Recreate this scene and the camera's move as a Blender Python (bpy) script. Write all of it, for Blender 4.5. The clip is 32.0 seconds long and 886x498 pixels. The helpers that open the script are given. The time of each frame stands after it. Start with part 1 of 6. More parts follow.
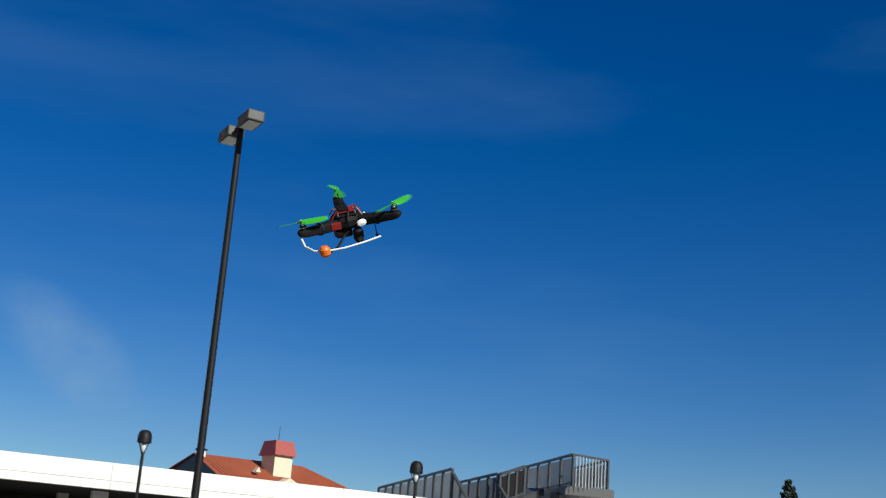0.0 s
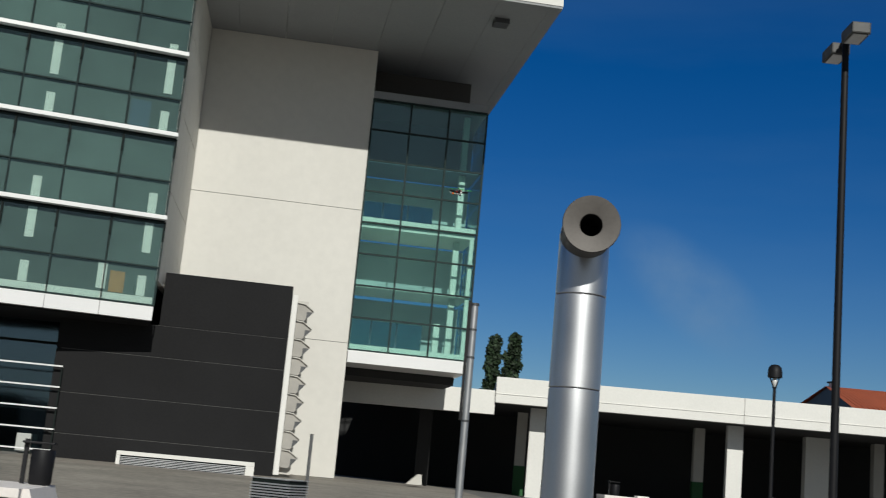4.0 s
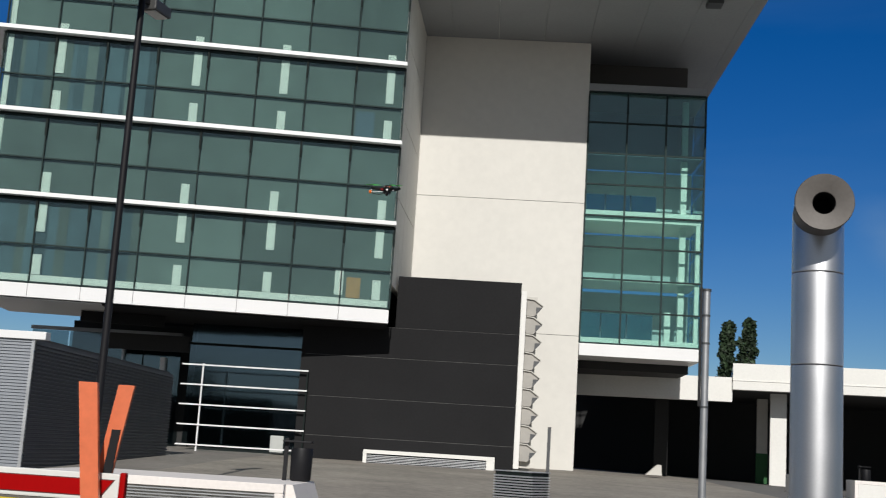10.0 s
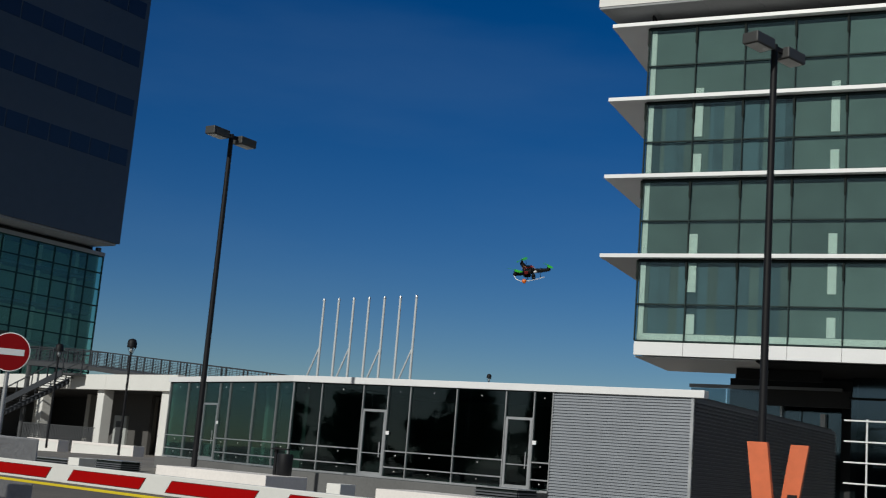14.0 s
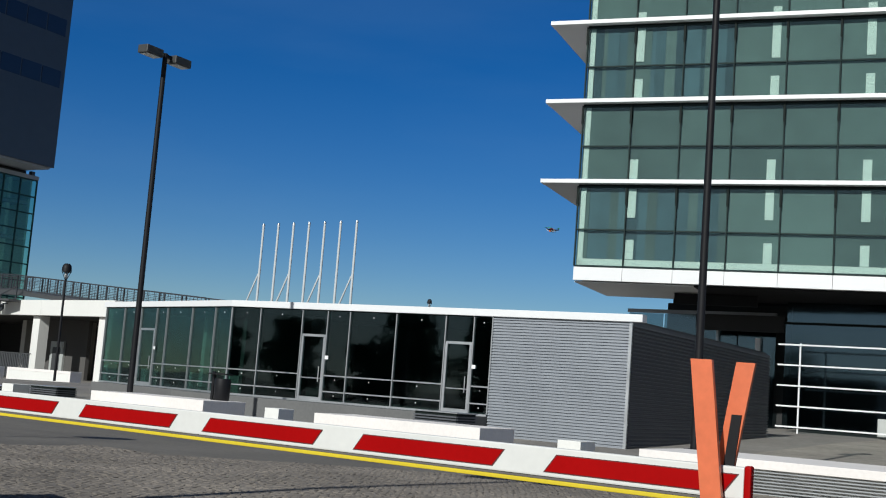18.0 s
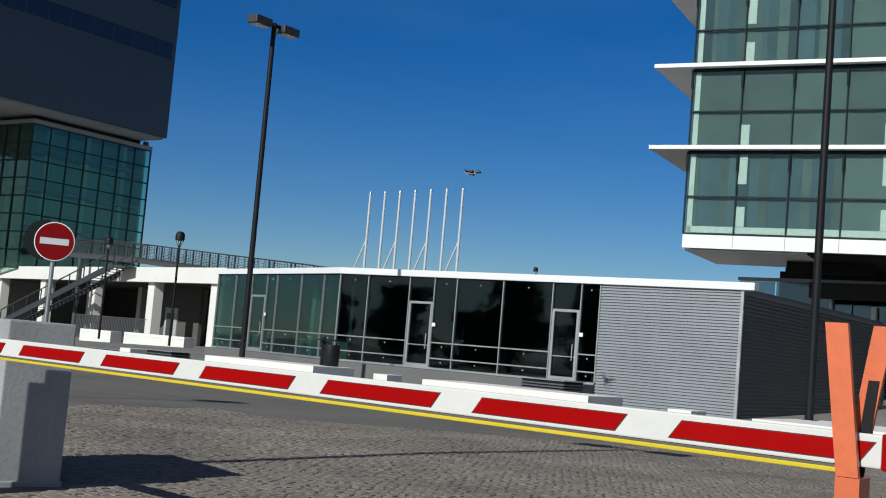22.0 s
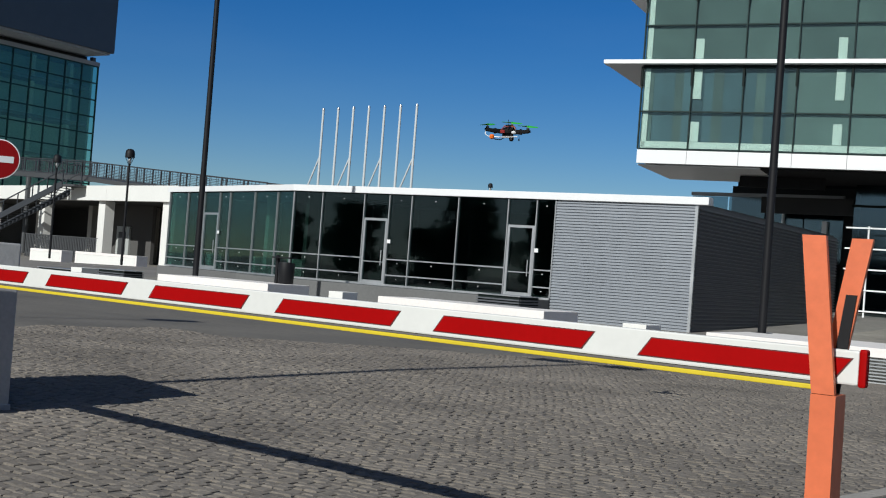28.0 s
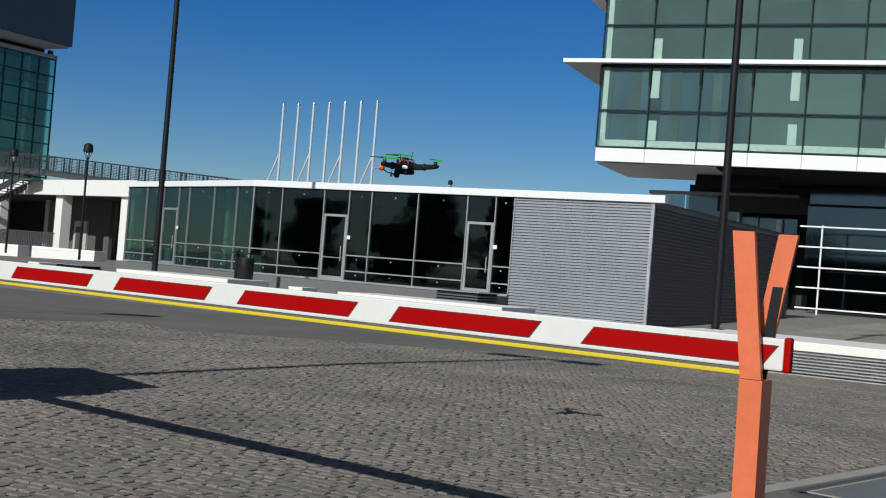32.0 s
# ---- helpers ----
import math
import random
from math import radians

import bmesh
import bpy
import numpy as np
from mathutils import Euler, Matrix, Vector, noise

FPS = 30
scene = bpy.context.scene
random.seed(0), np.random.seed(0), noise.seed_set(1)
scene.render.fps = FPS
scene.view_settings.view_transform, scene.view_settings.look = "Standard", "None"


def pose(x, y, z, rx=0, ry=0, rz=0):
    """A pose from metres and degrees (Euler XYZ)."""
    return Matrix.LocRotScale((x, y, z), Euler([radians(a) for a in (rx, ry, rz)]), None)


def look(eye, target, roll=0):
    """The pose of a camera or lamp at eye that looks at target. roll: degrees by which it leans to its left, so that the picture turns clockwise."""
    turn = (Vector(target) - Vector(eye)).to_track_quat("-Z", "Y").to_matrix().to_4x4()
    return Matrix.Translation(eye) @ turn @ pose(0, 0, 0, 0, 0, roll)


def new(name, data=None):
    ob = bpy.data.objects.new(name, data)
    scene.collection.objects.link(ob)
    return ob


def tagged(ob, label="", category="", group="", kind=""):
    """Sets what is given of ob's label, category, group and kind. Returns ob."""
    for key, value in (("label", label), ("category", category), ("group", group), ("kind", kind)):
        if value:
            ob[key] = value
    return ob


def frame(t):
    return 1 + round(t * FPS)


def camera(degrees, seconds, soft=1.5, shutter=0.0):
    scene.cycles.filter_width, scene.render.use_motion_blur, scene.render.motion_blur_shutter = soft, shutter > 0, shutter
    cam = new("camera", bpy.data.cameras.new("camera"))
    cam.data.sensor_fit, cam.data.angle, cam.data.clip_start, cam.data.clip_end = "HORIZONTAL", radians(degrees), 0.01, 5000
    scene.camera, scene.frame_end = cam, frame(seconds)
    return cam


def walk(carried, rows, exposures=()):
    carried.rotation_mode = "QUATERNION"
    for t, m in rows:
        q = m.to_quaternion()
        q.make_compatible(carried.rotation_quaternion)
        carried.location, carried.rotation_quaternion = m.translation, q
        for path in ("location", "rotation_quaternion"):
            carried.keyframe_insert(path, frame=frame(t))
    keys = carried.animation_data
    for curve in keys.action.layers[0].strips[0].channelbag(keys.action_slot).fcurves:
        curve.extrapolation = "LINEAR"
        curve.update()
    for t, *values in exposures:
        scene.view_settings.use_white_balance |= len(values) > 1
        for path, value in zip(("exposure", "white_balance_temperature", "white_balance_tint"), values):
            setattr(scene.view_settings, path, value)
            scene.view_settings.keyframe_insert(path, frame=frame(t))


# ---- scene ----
cam = camera(40.62, 32.0, soft=1.1, shutter=0.3)
# seconds, x, y, z, yaw, pitch, roll
PATH = [
    (0.0, 0.262, -0.360, 1.563, -38.38, 16.11, -3.98),
    (0.5, 0.291, -0.316, 1.556, -39.96, 14.61, -3.71),
    (1.0, 0.387, -0.248, 1.549, -36.88, 12.73, -3.96),
    (1.5, 0.429, -0.219, 1.575, -33.53, 11.01, -4.30),
    (2.0, 0.404, -0.207, 1.563, -30.32, 10.21, -4.40),
    (2.5, 0.422, -0.069, 1.584, -25.67, 10.22, -4.61),
    (3.0, 0.413, 0.081, 1.619, -18.02, 10.56, -5.21),
    (3.5, 0.380, 0.078, 1.618, -12.22, 10.93, -5.21),
    (4.0, 0.319, -0.067, 1.587, -9.09, 10.69, -5.13),
    (4.5, 0.273, -0.215, 1.560, -6.17, 11.01, -4.96),
    (6.5, 0.226, -0.447, 1.497, -2.92, 10.47, -3.16),
    (7.0, 0.220, -0.514, 1.493, -2.76, 10.04, -2.75),
    (7.5, 0.216, -0.575, 1.490, -2.74, 10.01, -2.66),
    (8.0, 0.195, -0.591, 1.484, -2.73, 9.97, -2.67),
    (8.5, 0.186, -0.599, 1.476, -2.27, 9.93, -2.79),
    (9.0, 0.202, -0.566, 1.479, -1.30, 9.84, -3.01),
    (9.5, 0.200, -0.555, 1.485, 0.12, 9.71, -3.26),
    (10.0, 0.182, -0.535, 1.484, 2.04, 9.61, -3.53),
    (10.5, 0.154, -0.449, 1.487, 4.51, 9.70, -3.43),
    (11.0, 0.088, -0.239, 1.496, 7.00, 9.81, -3.28),
    (11.5, 0.043, -0.097, 1.503, 9.89, 9.94, -3.15),
    (12.0, 0.045, -0.110, 1.502, 13.70, 10.12, -3.11),
    (12.5, 0.074, -0.271, 1.502, 18.34, 10.27, -3.40),
    (13.0, 0.092, -0.348, 1.505, 23.64, 10.35, -3.87),
    (13.5, 0.069, -0.310, 1.510, 28.93, 10.23, -4.30),
    (14.0, 0.019, -0.150, 1.505, 32.63, 10.10, -4.57),
    (14.5, -0.019, -0.050, 1.501, 33.45, 10.15, -4.51),
    (16.5, -0.101, 0.147, 1.498, 31.58, 8.60, -4.45),
    (17.0, -0.107, 0.156, 1.495, 30.80, 7.99, -4.44),
    (17.5, -0.098, 0.141, 1.498, 30.06, 7.38, -4.43),
    (18.0, -0.107, 0.151, 1.493, 29.83, 6.79, -4.33),
    (18.5, -0.131, 0.176, 1.489, 30.69, 6.17, -4.41),
    (19.0, -0.155, 0.179, 1.488, 32.40, 5.64, -4.61),
    (19.5, -0.175, 0.168, 1.489, 34.17, 5.23, -4.76),
    (20.0, -0.187, 0.157, 1.480, 35.51, 4.95, -4.85),
    (20.5, -0.203, 0.168, 1.480, 35.85, 4.87, -4.84),
    (21.0, -0.202, 0.181, 1.478, 35.64, 4.87, -4.83),
    (21.5, -0.203, 0.206, 1.475, 35.26, 4.89, -4.80),
    (22.0, -0.190, 0.184, 1.470, 34.85, 4.87, -4.80),
    (22.5, -0.207, 0.197, 1.470, 34.29, 4.96, -4.78),
    (23.0, -0.244, 0.232, 1.473, 33.60, 4.23, -4.73),
    (23.5, -0.246, 0.247, 1.471, 33.17, 2.10, -4.73),
    (24.0, -0.248, 0.254, 1.470, 33.06, 0.19, -4.61),
    (24.5, -0.251, 0.279, 1.473, 33.15, 0.41, -4.63),
    (25.0, -0.259, 0.282, 1.478, 33.16, 1.32, -4.53),
    (25.5, -0.268, 0.296, 1.484, 33.20, 1.90, -4.40),
    (27.5, -0.347, 0.377, 1.468, 32.83, 1.21, -4.20),
    (28.0, -0.320, 0.337, 1.469, 32.68, 1.06, -4.33),
    (28.5, -0.233, 0.236, 1.459, 31.03, 1.13, -4.39),
    (29.0, -0.185, 0.178, 1.458, 29.82, 1.31, -4.44),
    (29.5, -0.163, 0.156, 1.458, 28.79, 1.45, -4.51),
    (30.0, -0.161, 0.158, 1.460, 27.85, 1.57, -4.40),
    (30.5, -0.164, 0.166, 1.458, 27.66, 1.54, -4.39),
    (31.0, -0.163, 0.156, 1.458, 28.26, 1.41, -4.44),
    (31.5, -0.164, 0.142, 1.454, 29.48, 1.27, -4.57),
    (32.0, -0.181, 0.155, 1.456, 30.76, 1.05, -4.57),
]
walk(cam, [(t, pose(x, y, z, 90 + p, r, w)) for t, x, y, z, w, p, r in PATH],
     exposures=[(t, e - 0.05, 6340 - 260 * (t > 15), 6 + 4 * (5 < t < 11.5)) for t, e in ((0, 0.13), (2, 0.04), (4, -0.42), (6.5, -0.4), (8, -0.4), (9.5, -0.26), (11, -0.2), (12, -0.24), (13, -0.68), (14.5, -0.55), (17, -0.2), (20, -0.12), (24, -0.12), (29, -0.12), (32, -0.16))])

# ---- world, sun ----
SUN_DIR = Vector((0.01, -1.0, 0.60)).normalized()
SUN_ELEV = math.asin(SUN_DIR.z)
world = bpy.data.worlds.new("sky")
scene.world = world
world.use_nodes = True
wn, wl = world.node_tree.nodes, world.node_tree.links
wn.clear()
sky = wn.new("ShaderNodeTexSky")
sky.sky_type = "NISHITA"
sky.sun_disc = False
sky.sun_elevation = SUN_ELEV
sky.sun_rotation = math.atan2(SUN_DIR.x, SUN_DIR.y)
sky.air_density, sky.dust_density, sky.ozone_density = 1.0, 0.02, 5.5
hs = wn.new("ShaderNodeHueSaturation")
hs.inputs["Hue"].default_value = 0.513
hs.inputs["Saturation"].default_value = 1.33
bg = wn.new("ShaderNodeBackground")
bg.inputs["Strength"].default_value = 0.068
# thin streaks of high cloud
tc = wn.new("ShaderNodeTexCoord")
mp = wn.new("ShaderNodeMapping")
mp.inputs["Scale"].default_value = (1.0, 2.2, 7.0)
mp.inputs["Rotation"].default_value = (0.3, 0.25, 0.5)
cn = wn.new("ShaderNodeTexNoise")
cn.inputs["Scale"].default_value = 1.3
cn.inputs["Detail"].default_value = 6
cr = wn.new("ShaderNodeMapRange")
cr.inputs["From Min"].default_value, cr.inputs["From Max"].default_value = 0.48, 0.85
cr.inputs["To Min"].default_value, cr.inputs["To Max"].default_value = 0.0, 0.16
cm = wn.new("ShaderNodeMixRGB")
cm.inputs["Color2"].default_value = (3.0, 5.0, 8.0, 1)
wo = wn.new("ShaderNodeOutputWorld")
wl.new(tc.outputs["Generated"], mp.inputs["Vector"])
wl.new(mp.outputs["Vector"], cn.inputs["Vector"])
wl.new(cn.outputs["Fac"], cr.inputs["Value"])
wisp = Vector((0.3425, 0.9252, 0.1634)).normalized()
along = (Vector((0.3918, 0.9115, 0.1255)) - Vector((0.295, 0.934, 0.2018))).normalized()
across = wisp.cross(along).normalized()
sq = []
for axis, reach in ((along, 0.078), (across, 0.034)):
    dp = wn.new("ShaderNodeVectorMath")
    dp.operation = "DOT_PRODUCT"
    dp.inputs[1].default_value = axis / reach
    sb = wn.new("ShaderNodeMath")
    sb.operation = "SUBTRACT"
    sb.inputs[1].default_value = wisp.dot(axis) / reach
    pw = wn.new("ShaderNodeMath")
    pw.operation = "MULTIPLY"
    wl.new(tc.outputs["Generated"], dp.inputs[0])
    wl.new(dp.outputs["Value"], sb.inputs[0])
    wl.new(sb.outputs[0], pw.inputs[0])
    wl.new(sb.outputs[0], pw.inputs[1])
    sq.append(pw)
rad = wn.new("ShaderNodeMath")
rad.operation = "ADD"
wl.new(sq[0].outputs[0], rad.inputs[0])
wl.new(sq[1].outputs[0], rad.inputs[1])
wr = wn.new("ShaderNodeMapRange")
wr.interpolation_type = "SMOOTHSTEP"
wr.inputs["From Min"].default_value, wr.inputs["From Max"].default_value = 1.3, 0.0
wr.inputs["To Min"].default_value, wr.inputs["To Max"].default_value = 0.0, 0.5
wl.new(rad.outputs[0], wr.inputs["Value"])
w2 = wn.new("ShaderNodeTexNoise")
w2.inputs["Scale"].default_value, w2.inputs["Detail"].default_value, w2.inputs["Roughness"].default_value = 9.0, 6, 0.6
wm = wn.new("ShaderNodeMapRange")
wm.inputs["From Min"].default_value, wm.inputs["From Max"].default_value = 0.36, 0.68
mm = wn.new("ShaderNodeMath")
mm.operation = "MULTIPLY_ADD"
wl.new(tc.outputs["Generated"], w2.inputs["Vector"])
wl.new(w2.outputs["Fac"], wm.inputs["Value"])
wl.new(wr.outputs["Result"], mm.inputs[0])
wl.new(wm.outputs["Result"], mm.inputs[1])
wl.new(cr.outputs["Result"], mm.inputs[2])
wl.new(mm.outputs[0], cm.inputs["Fac"])
wl.new(sky.outputs["Color"], hs.inputs["Color"])
# the sky pales towards the sun
pale = wn.new("ShaderNodeHueSaturation")
pale.inputs["Saturation"].default_value = 0.45
pale.inputs["Value"].default_value = 0.68
sd = wn.new("ShaderNodeVectorMath")
sd.operation = "DOT_PRODUCT"
sd.inputs[1].default_value = SUN_DIR
sr = wn.new("ShaderNodeMapRange")
sr.interpolation_type = "SMOOTHSTEP"
sr.inputs["From Min"].default_value, sr.inputs["From Max"].default_value = -0.1, 0.75
sm = wn.new("ShaderNodeMixRGB")
wl.new(sky.outputs["Color"], pale.inputs["Color"])
wl.new(tc.outputs["Generated"], sd.inputs[0])
wl.new(sd.outputs["Value"], sr.inputs["Value"])
wl.new(sr.outputs["Result"], sm.inputs["Fac"])
wl.new(hs.outputs["Color"], sm.inputs["Color1"])
wl.new(pale.outputs["Color"], sm.inputs["Color2"])
wl.new(sm.outputs["Color"], cm.inputs["Color1"])
wl.new(cm.outputs["Color"], bg.inputs["Color"])
wl.new(bg.outputs["Background"], wo.inputs["Surface"])
sun = new("sun", bpy.data.lights.new("sun", "SUN"))
sun.data.energy, sun.data.angle, sun.data.color = 4.65, radians(0.53), (1.0, 0.955, 0.885)
sun.matrix_world = look(SUN_DIR * 60, (0, 0, 0))


# ---- materials ----
def mat(name, color, rough=0.6, metal=0.0, var=0.12, scale=3.0, fine=40.0, bump=0.0, rand=0.0, dark=None, island=False, rvar=0.1, spec=0.5):
    """Principled surface with broad stains, fine grain and a little relief."""
    m = bpy.data.materials.new(name)
    m.use_nodes = True
    n, l = m.node_tree.nodes, m.node_tree.links
    b = n["Principled BSDF"]
    geo = n.new("ShaderNodeNewGeometry")
    a = n.new("ShaderNodeTexNoise")
    a.inputs["Scale"].default_value, a.inputs["Detail"].default_value = scale, 5
    f = n.new("ShaderNodeTexNoise")
    f.inputs["Scale"].default_value, f.inputs["Detail"].default_value = fine, 3
    l.new(geo.outputs["Position"], a.inputs["Vector"])
    l.new(geo.outputs["Position"], f.inputs["Vector"])
    add = n.new("ShaderNodeMath")
    add.operation = "MULTIPLY_ADD"
    add.inputs[1].default_value = 0.45
    l.new(f.outputs["Fac"], add.inputs[0])
    mul = n.new("ShaderNodeMath")
    mul.operation = "MULTIPLY"
    mul.inputs[1].default_value = 0.55
    l.new(a.outputs["Fac"], mul.inputs[0])
    l.new(mul.outputs[0], add.inputs[2])
    src = add.outputs[0]
    if rand:
        info = n.new("ShaderNodeObjectInfo")
        rm = n.new("ShaderNodeMath")
        rm.operation = "MULTIPLY_ADD"
        rm.inputs[1].default_value = rand
        l.new(geo.outputs["Random Per Island"] if island else info.outputs["Random"], rm.inputs[0])
        l.new(src, rm.inputs[2])
        sub = n.new("ShaderNodeMath")
        sub.operation = "SUBTRACT"
        sub.inputs[1].default_value = rand * 0.5
        l.new(rm.outputs[0], sub.inputs[0])
        src = sub.outputs[0]
    ramp = n.new("ShaderNodeValToRGB")
    c = Vector(color)
    d = Vector(dark) if dark else c * (1 - 2.2 * var)
    e = ramp.color_ramp.elements
    e[0].position, e[1].position = 0.22, 0.78
    e[0].color = (max(d.x, 0), max(d.y, 0), max(d.z, 0), 1)
    g = c * (1 + var)
    e[1].color = (min(g.x, 0.95), min(g.y, 0.95), min(g.z, 0.95), 1)
    l.new(src, ramp.inputs["Fac"])
    l.new(ramp.outputs["Color"], b.inputs["Base Color"])
    rr = n.new("ShaderNodeMapRange")
    rr.inputs["To Min"].default_value, rr.inputs["To Max"].default_value = max(rough - rvar, 0.02), min(rough + rvar, 1)
    l.new(a.outputs["Fac"], rr.inputs["Value"])
    l.new(rr.outputs["Result"], b.inputs["Roughness"])
    b.inputs["Metallic"].default_value = metal
    b.inputs["Specular IOR Level"].default_value = spec
    if bump:
        bp = n.new("ShaderNodeBump")
        bp.inputs["Strength"].default_value = bump
        bp.inputs["Distance"].default_value = 0.01
        l.new(f.outputs["Fac"], bp.inputs["Height"])
        l.new(bp.outputs["Normal"], b.inputs["Normal"])
    return m


def glass(name, tint, gloss=0.10, rough=0.01, edge=0.9, coat=(0.86, 0.95, 0.93)):
    """A thin pane: tinted see-through sheet with a sharp mirror coat that grows at grazing angles."""
    m = bpy.data.materials.new(name)
    m.use_nodes = True
    n, l = m.node_tree.nodes, m.node_tree.links
    n.clear()
    out = n.new("ShaderNodeOutputMaterial")
    tr = n.new("ShaderNodeBsdfTransparent")
    tr.inputs["Color"].default_value = (*tint, 1)
    gl = n.new("ShaderNodeBsdfGlossy")
    gl.inputs["Roughness"].default_value = rough
    gl.inputs["Color"].default_value = (*coat, 1)
    lw = n.new("ShaderNodeLayerWeight")
    lw.inputs["Blend"].default_value = 0.25
    mr = n.new("ShaderNodeMapRange")
    mr.inputs["To Min"].default_value, mr.inputs["To Max"].default_value = gloss, edge
    l.new(lw.outputs["Fresnel"], mr.inputs["Value"])
    mx = n.new("ShaderNodeMixShader")
    nz = n.new("ShaderNodeTexNoise")
    nz.inputs["Scale"].default_value = 0.7
    bp = n.new("ShaderNodeBump")
    bp.inputs["Strength"].default_value, bp.inputs["Distance"].default_value = 0.06, 0.05
    geo = n.new("ShaderNodeNewGeometry")
    l.new(geo.outputs["Position"], nz.inputs["Vector"])
    l.new(nz.outputs["Fac"], bp.inputs["Height"])
    l.new(bp.outputs["Normal"], gl.inputs["Normal"])
    l.new(mr.outputs["Result"], mx.inputs["Fac"])
    l.new(tr.outputs["BSDF"], mx.inputs[1])
    l.new(gl.outputs["BSDF"], mx.inputs[2])
    l.new(mx.outputs["Shader"], out.inputs["Surface"])
    return m


M_WHITE = mat("white_render", (0.80, 0.79, 0.75), 0.75, var=0.05, scale=0.35, fine=9, bump=0.1)
M_SHAFT = mat("weathered_white_paint", (0.87, 0.82, 0.78), 0.8, var=0.06, scale=0.8, fine=14, bump=0.1)
M_WALL = mat("pale_stone_wall", (0.71, 0.69, 0.64), 0.85, var=0.045, scale=0.16, fine=2.5, bump=0.03)
M_WHITEMETAL = mat("white_metal", (0.80, 0.80, 0.80), 0.4, var=0.03, scale=0.6, fine=15)
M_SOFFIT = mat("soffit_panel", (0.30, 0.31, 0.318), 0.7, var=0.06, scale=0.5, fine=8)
M_DARK = mat("charcoal_panel", (0.021, 0.021, 0.022), 0.8, var=0.14, spec=0.08, scale=0.4, fine=12, bump=0.1)
M_JOINT = mat("dark_joint", (0.12, 0.12, 0.115), 0.9, var=0.1)
M_FRAME = mat("dark_frame", (0.014, 0.020, 0.019), 0.7, metal=0.0, var=0.1, spec=0.1)
M_ALU = mat("aluminium", (0.62, 0.63, 0.64), 0.38, metal=0.8, var=0.06, scale=2, fine=30)
M_ALUD = mat("dull_aluminium", (0.33, 0.34, 0.35), 0.5, metal=0.5, var=0.06)
M_BLACK = mat("black_paint", (0.010, 0.010, 0.012), 0.55, var=0.15, scale=4, fine=60, spec=0.25)
# near-black that paints in the deep shade of recesses and interiors
M_VOID = mat("interior_shade", (0.034, 0.034, 0.034), 0.9, var=0.15, scale=0.4)
# render colour darkened to carry the shade of recessed walls
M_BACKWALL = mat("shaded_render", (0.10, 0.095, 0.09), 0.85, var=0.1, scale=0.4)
M_INT = mat("office_interior", (0.20, 0.20, 0.19), 0.85, var=0.12, scale=0.15, fine=2)
M_COL = mat("column_white", (0.87, 0.86, 0.78), 0.7, var=0.04)
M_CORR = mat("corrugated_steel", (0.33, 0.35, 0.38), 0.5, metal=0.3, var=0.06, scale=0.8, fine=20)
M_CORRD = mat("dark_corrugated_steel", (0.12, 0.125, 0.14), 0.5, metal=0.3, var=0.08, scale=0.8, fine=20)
M_CONC = mat("plaza_concrete", (0.258, 0.238, 0.213), 0.85, var=0.24, scale=0.33, fine=4, bump=0.2)
M_CONCW = mat("worn_pale_concrete", (0.33, 0.298, 0.254), 0.85, var=0.28, scale=0.33, fine=4, bump=0.2)
M_ASPH = mat("grey_asphalt", (0.165, 0.16, 0.152), 0.9, var=0.16, scale=0.4, fine=14, bump=0.25)
M_ROAD = mat("road_bed", (0.165, 0.150, 0.129), 0.9, var=0.24, scale=0.45, fine=10, bump=0.3)
M_STONE = mat("granite_sett", (0.228, 0.199, 0.167), 0.95, var=0.30, scale=0.6, fine=42, bump=0.4, rand=0.12)
M_STONES = mat("granite_setts", (0.228, 0.199, 0.167), 0.95, var=0.30, scale=0.6, fine=42, bump=0.4, rand=0.12, island=True)
M_MAST = mat("mast_paint", (0.55, 0.58, 0.60), 0.45, var=0.05)
M_PLINTH = mat("plinth_concrete", (0.15, 0.15, 0.148), 0.85, var=0.12, scale=0.6, fine=10, bump=0.15)
# black lining colour stands for the darkness deep in the pipe
M_THROAT = mat("pipe_void", (0.003, 0.003, 0.003), 1.0, var=0.1)
M_FRAMEB = mat("bay_frame", (0.030, 0.047, 0.046), 0.7, var=0.1, spec=0.1)
M_COVER = mat("slate_cover", (0.16, 0.175, 0.18), 0.55, var=0.15, scale=2, fine=40, bump=0.1)
M_KERB = mat("kerb_stone", (0.38, 0.35, 0.31), 0.8, var=0.12, scale=1, fine=25, bump=0.2)
M_STEEL = mat("brushed_steel", (0.74, 0.75, 0.77), 0.42, metal=1.0, var=0.05, scale=1.5, fine=80)
M_HORN = mat("horn_grey", (0.145, 0.133, 0.122), 0.6, metal=0.2, var=0.1, scale=5, fine=40)
M_GALV = mat("galvanised", (0.42, 0.43, 0.44), 0.45, metal=0.7, var=0.12, scale=3, fine=40)
M_ORANGE = mat("orange_paint", (0.71, 0.165, 0.063), 0.45, var=0.10, scale=2.5, fine=35, bump=0.05)
M_ORANGED = mat("red_orange_cabinet", (0.62, 0.045, 0.012), 0.4, var=0.08, scale=2, fine=30)
M_RED = mat("red_reflective", (0.36, 0.001, 0.0015), 0.6, spec=0.08, var=0.06, scale=3, fine=50)
M_OUTLINE = mat("stripe_outline", (0.12, 0.03, 0.03), 0.6, var=0.1)
M_ARM = mat("white_arm_paint", (0.74, 0.735, 0.70), 0.4, var=0.04, scale=2, fine=30)
M_YELLOW = mat("yellow_rubber", (0.70, 0.54, 0.02), 0.6, var=0.06)
M_RUBBER = mat("grey_rubber", (0.13, 0.12, 0.11), 0.7, var=0.1)
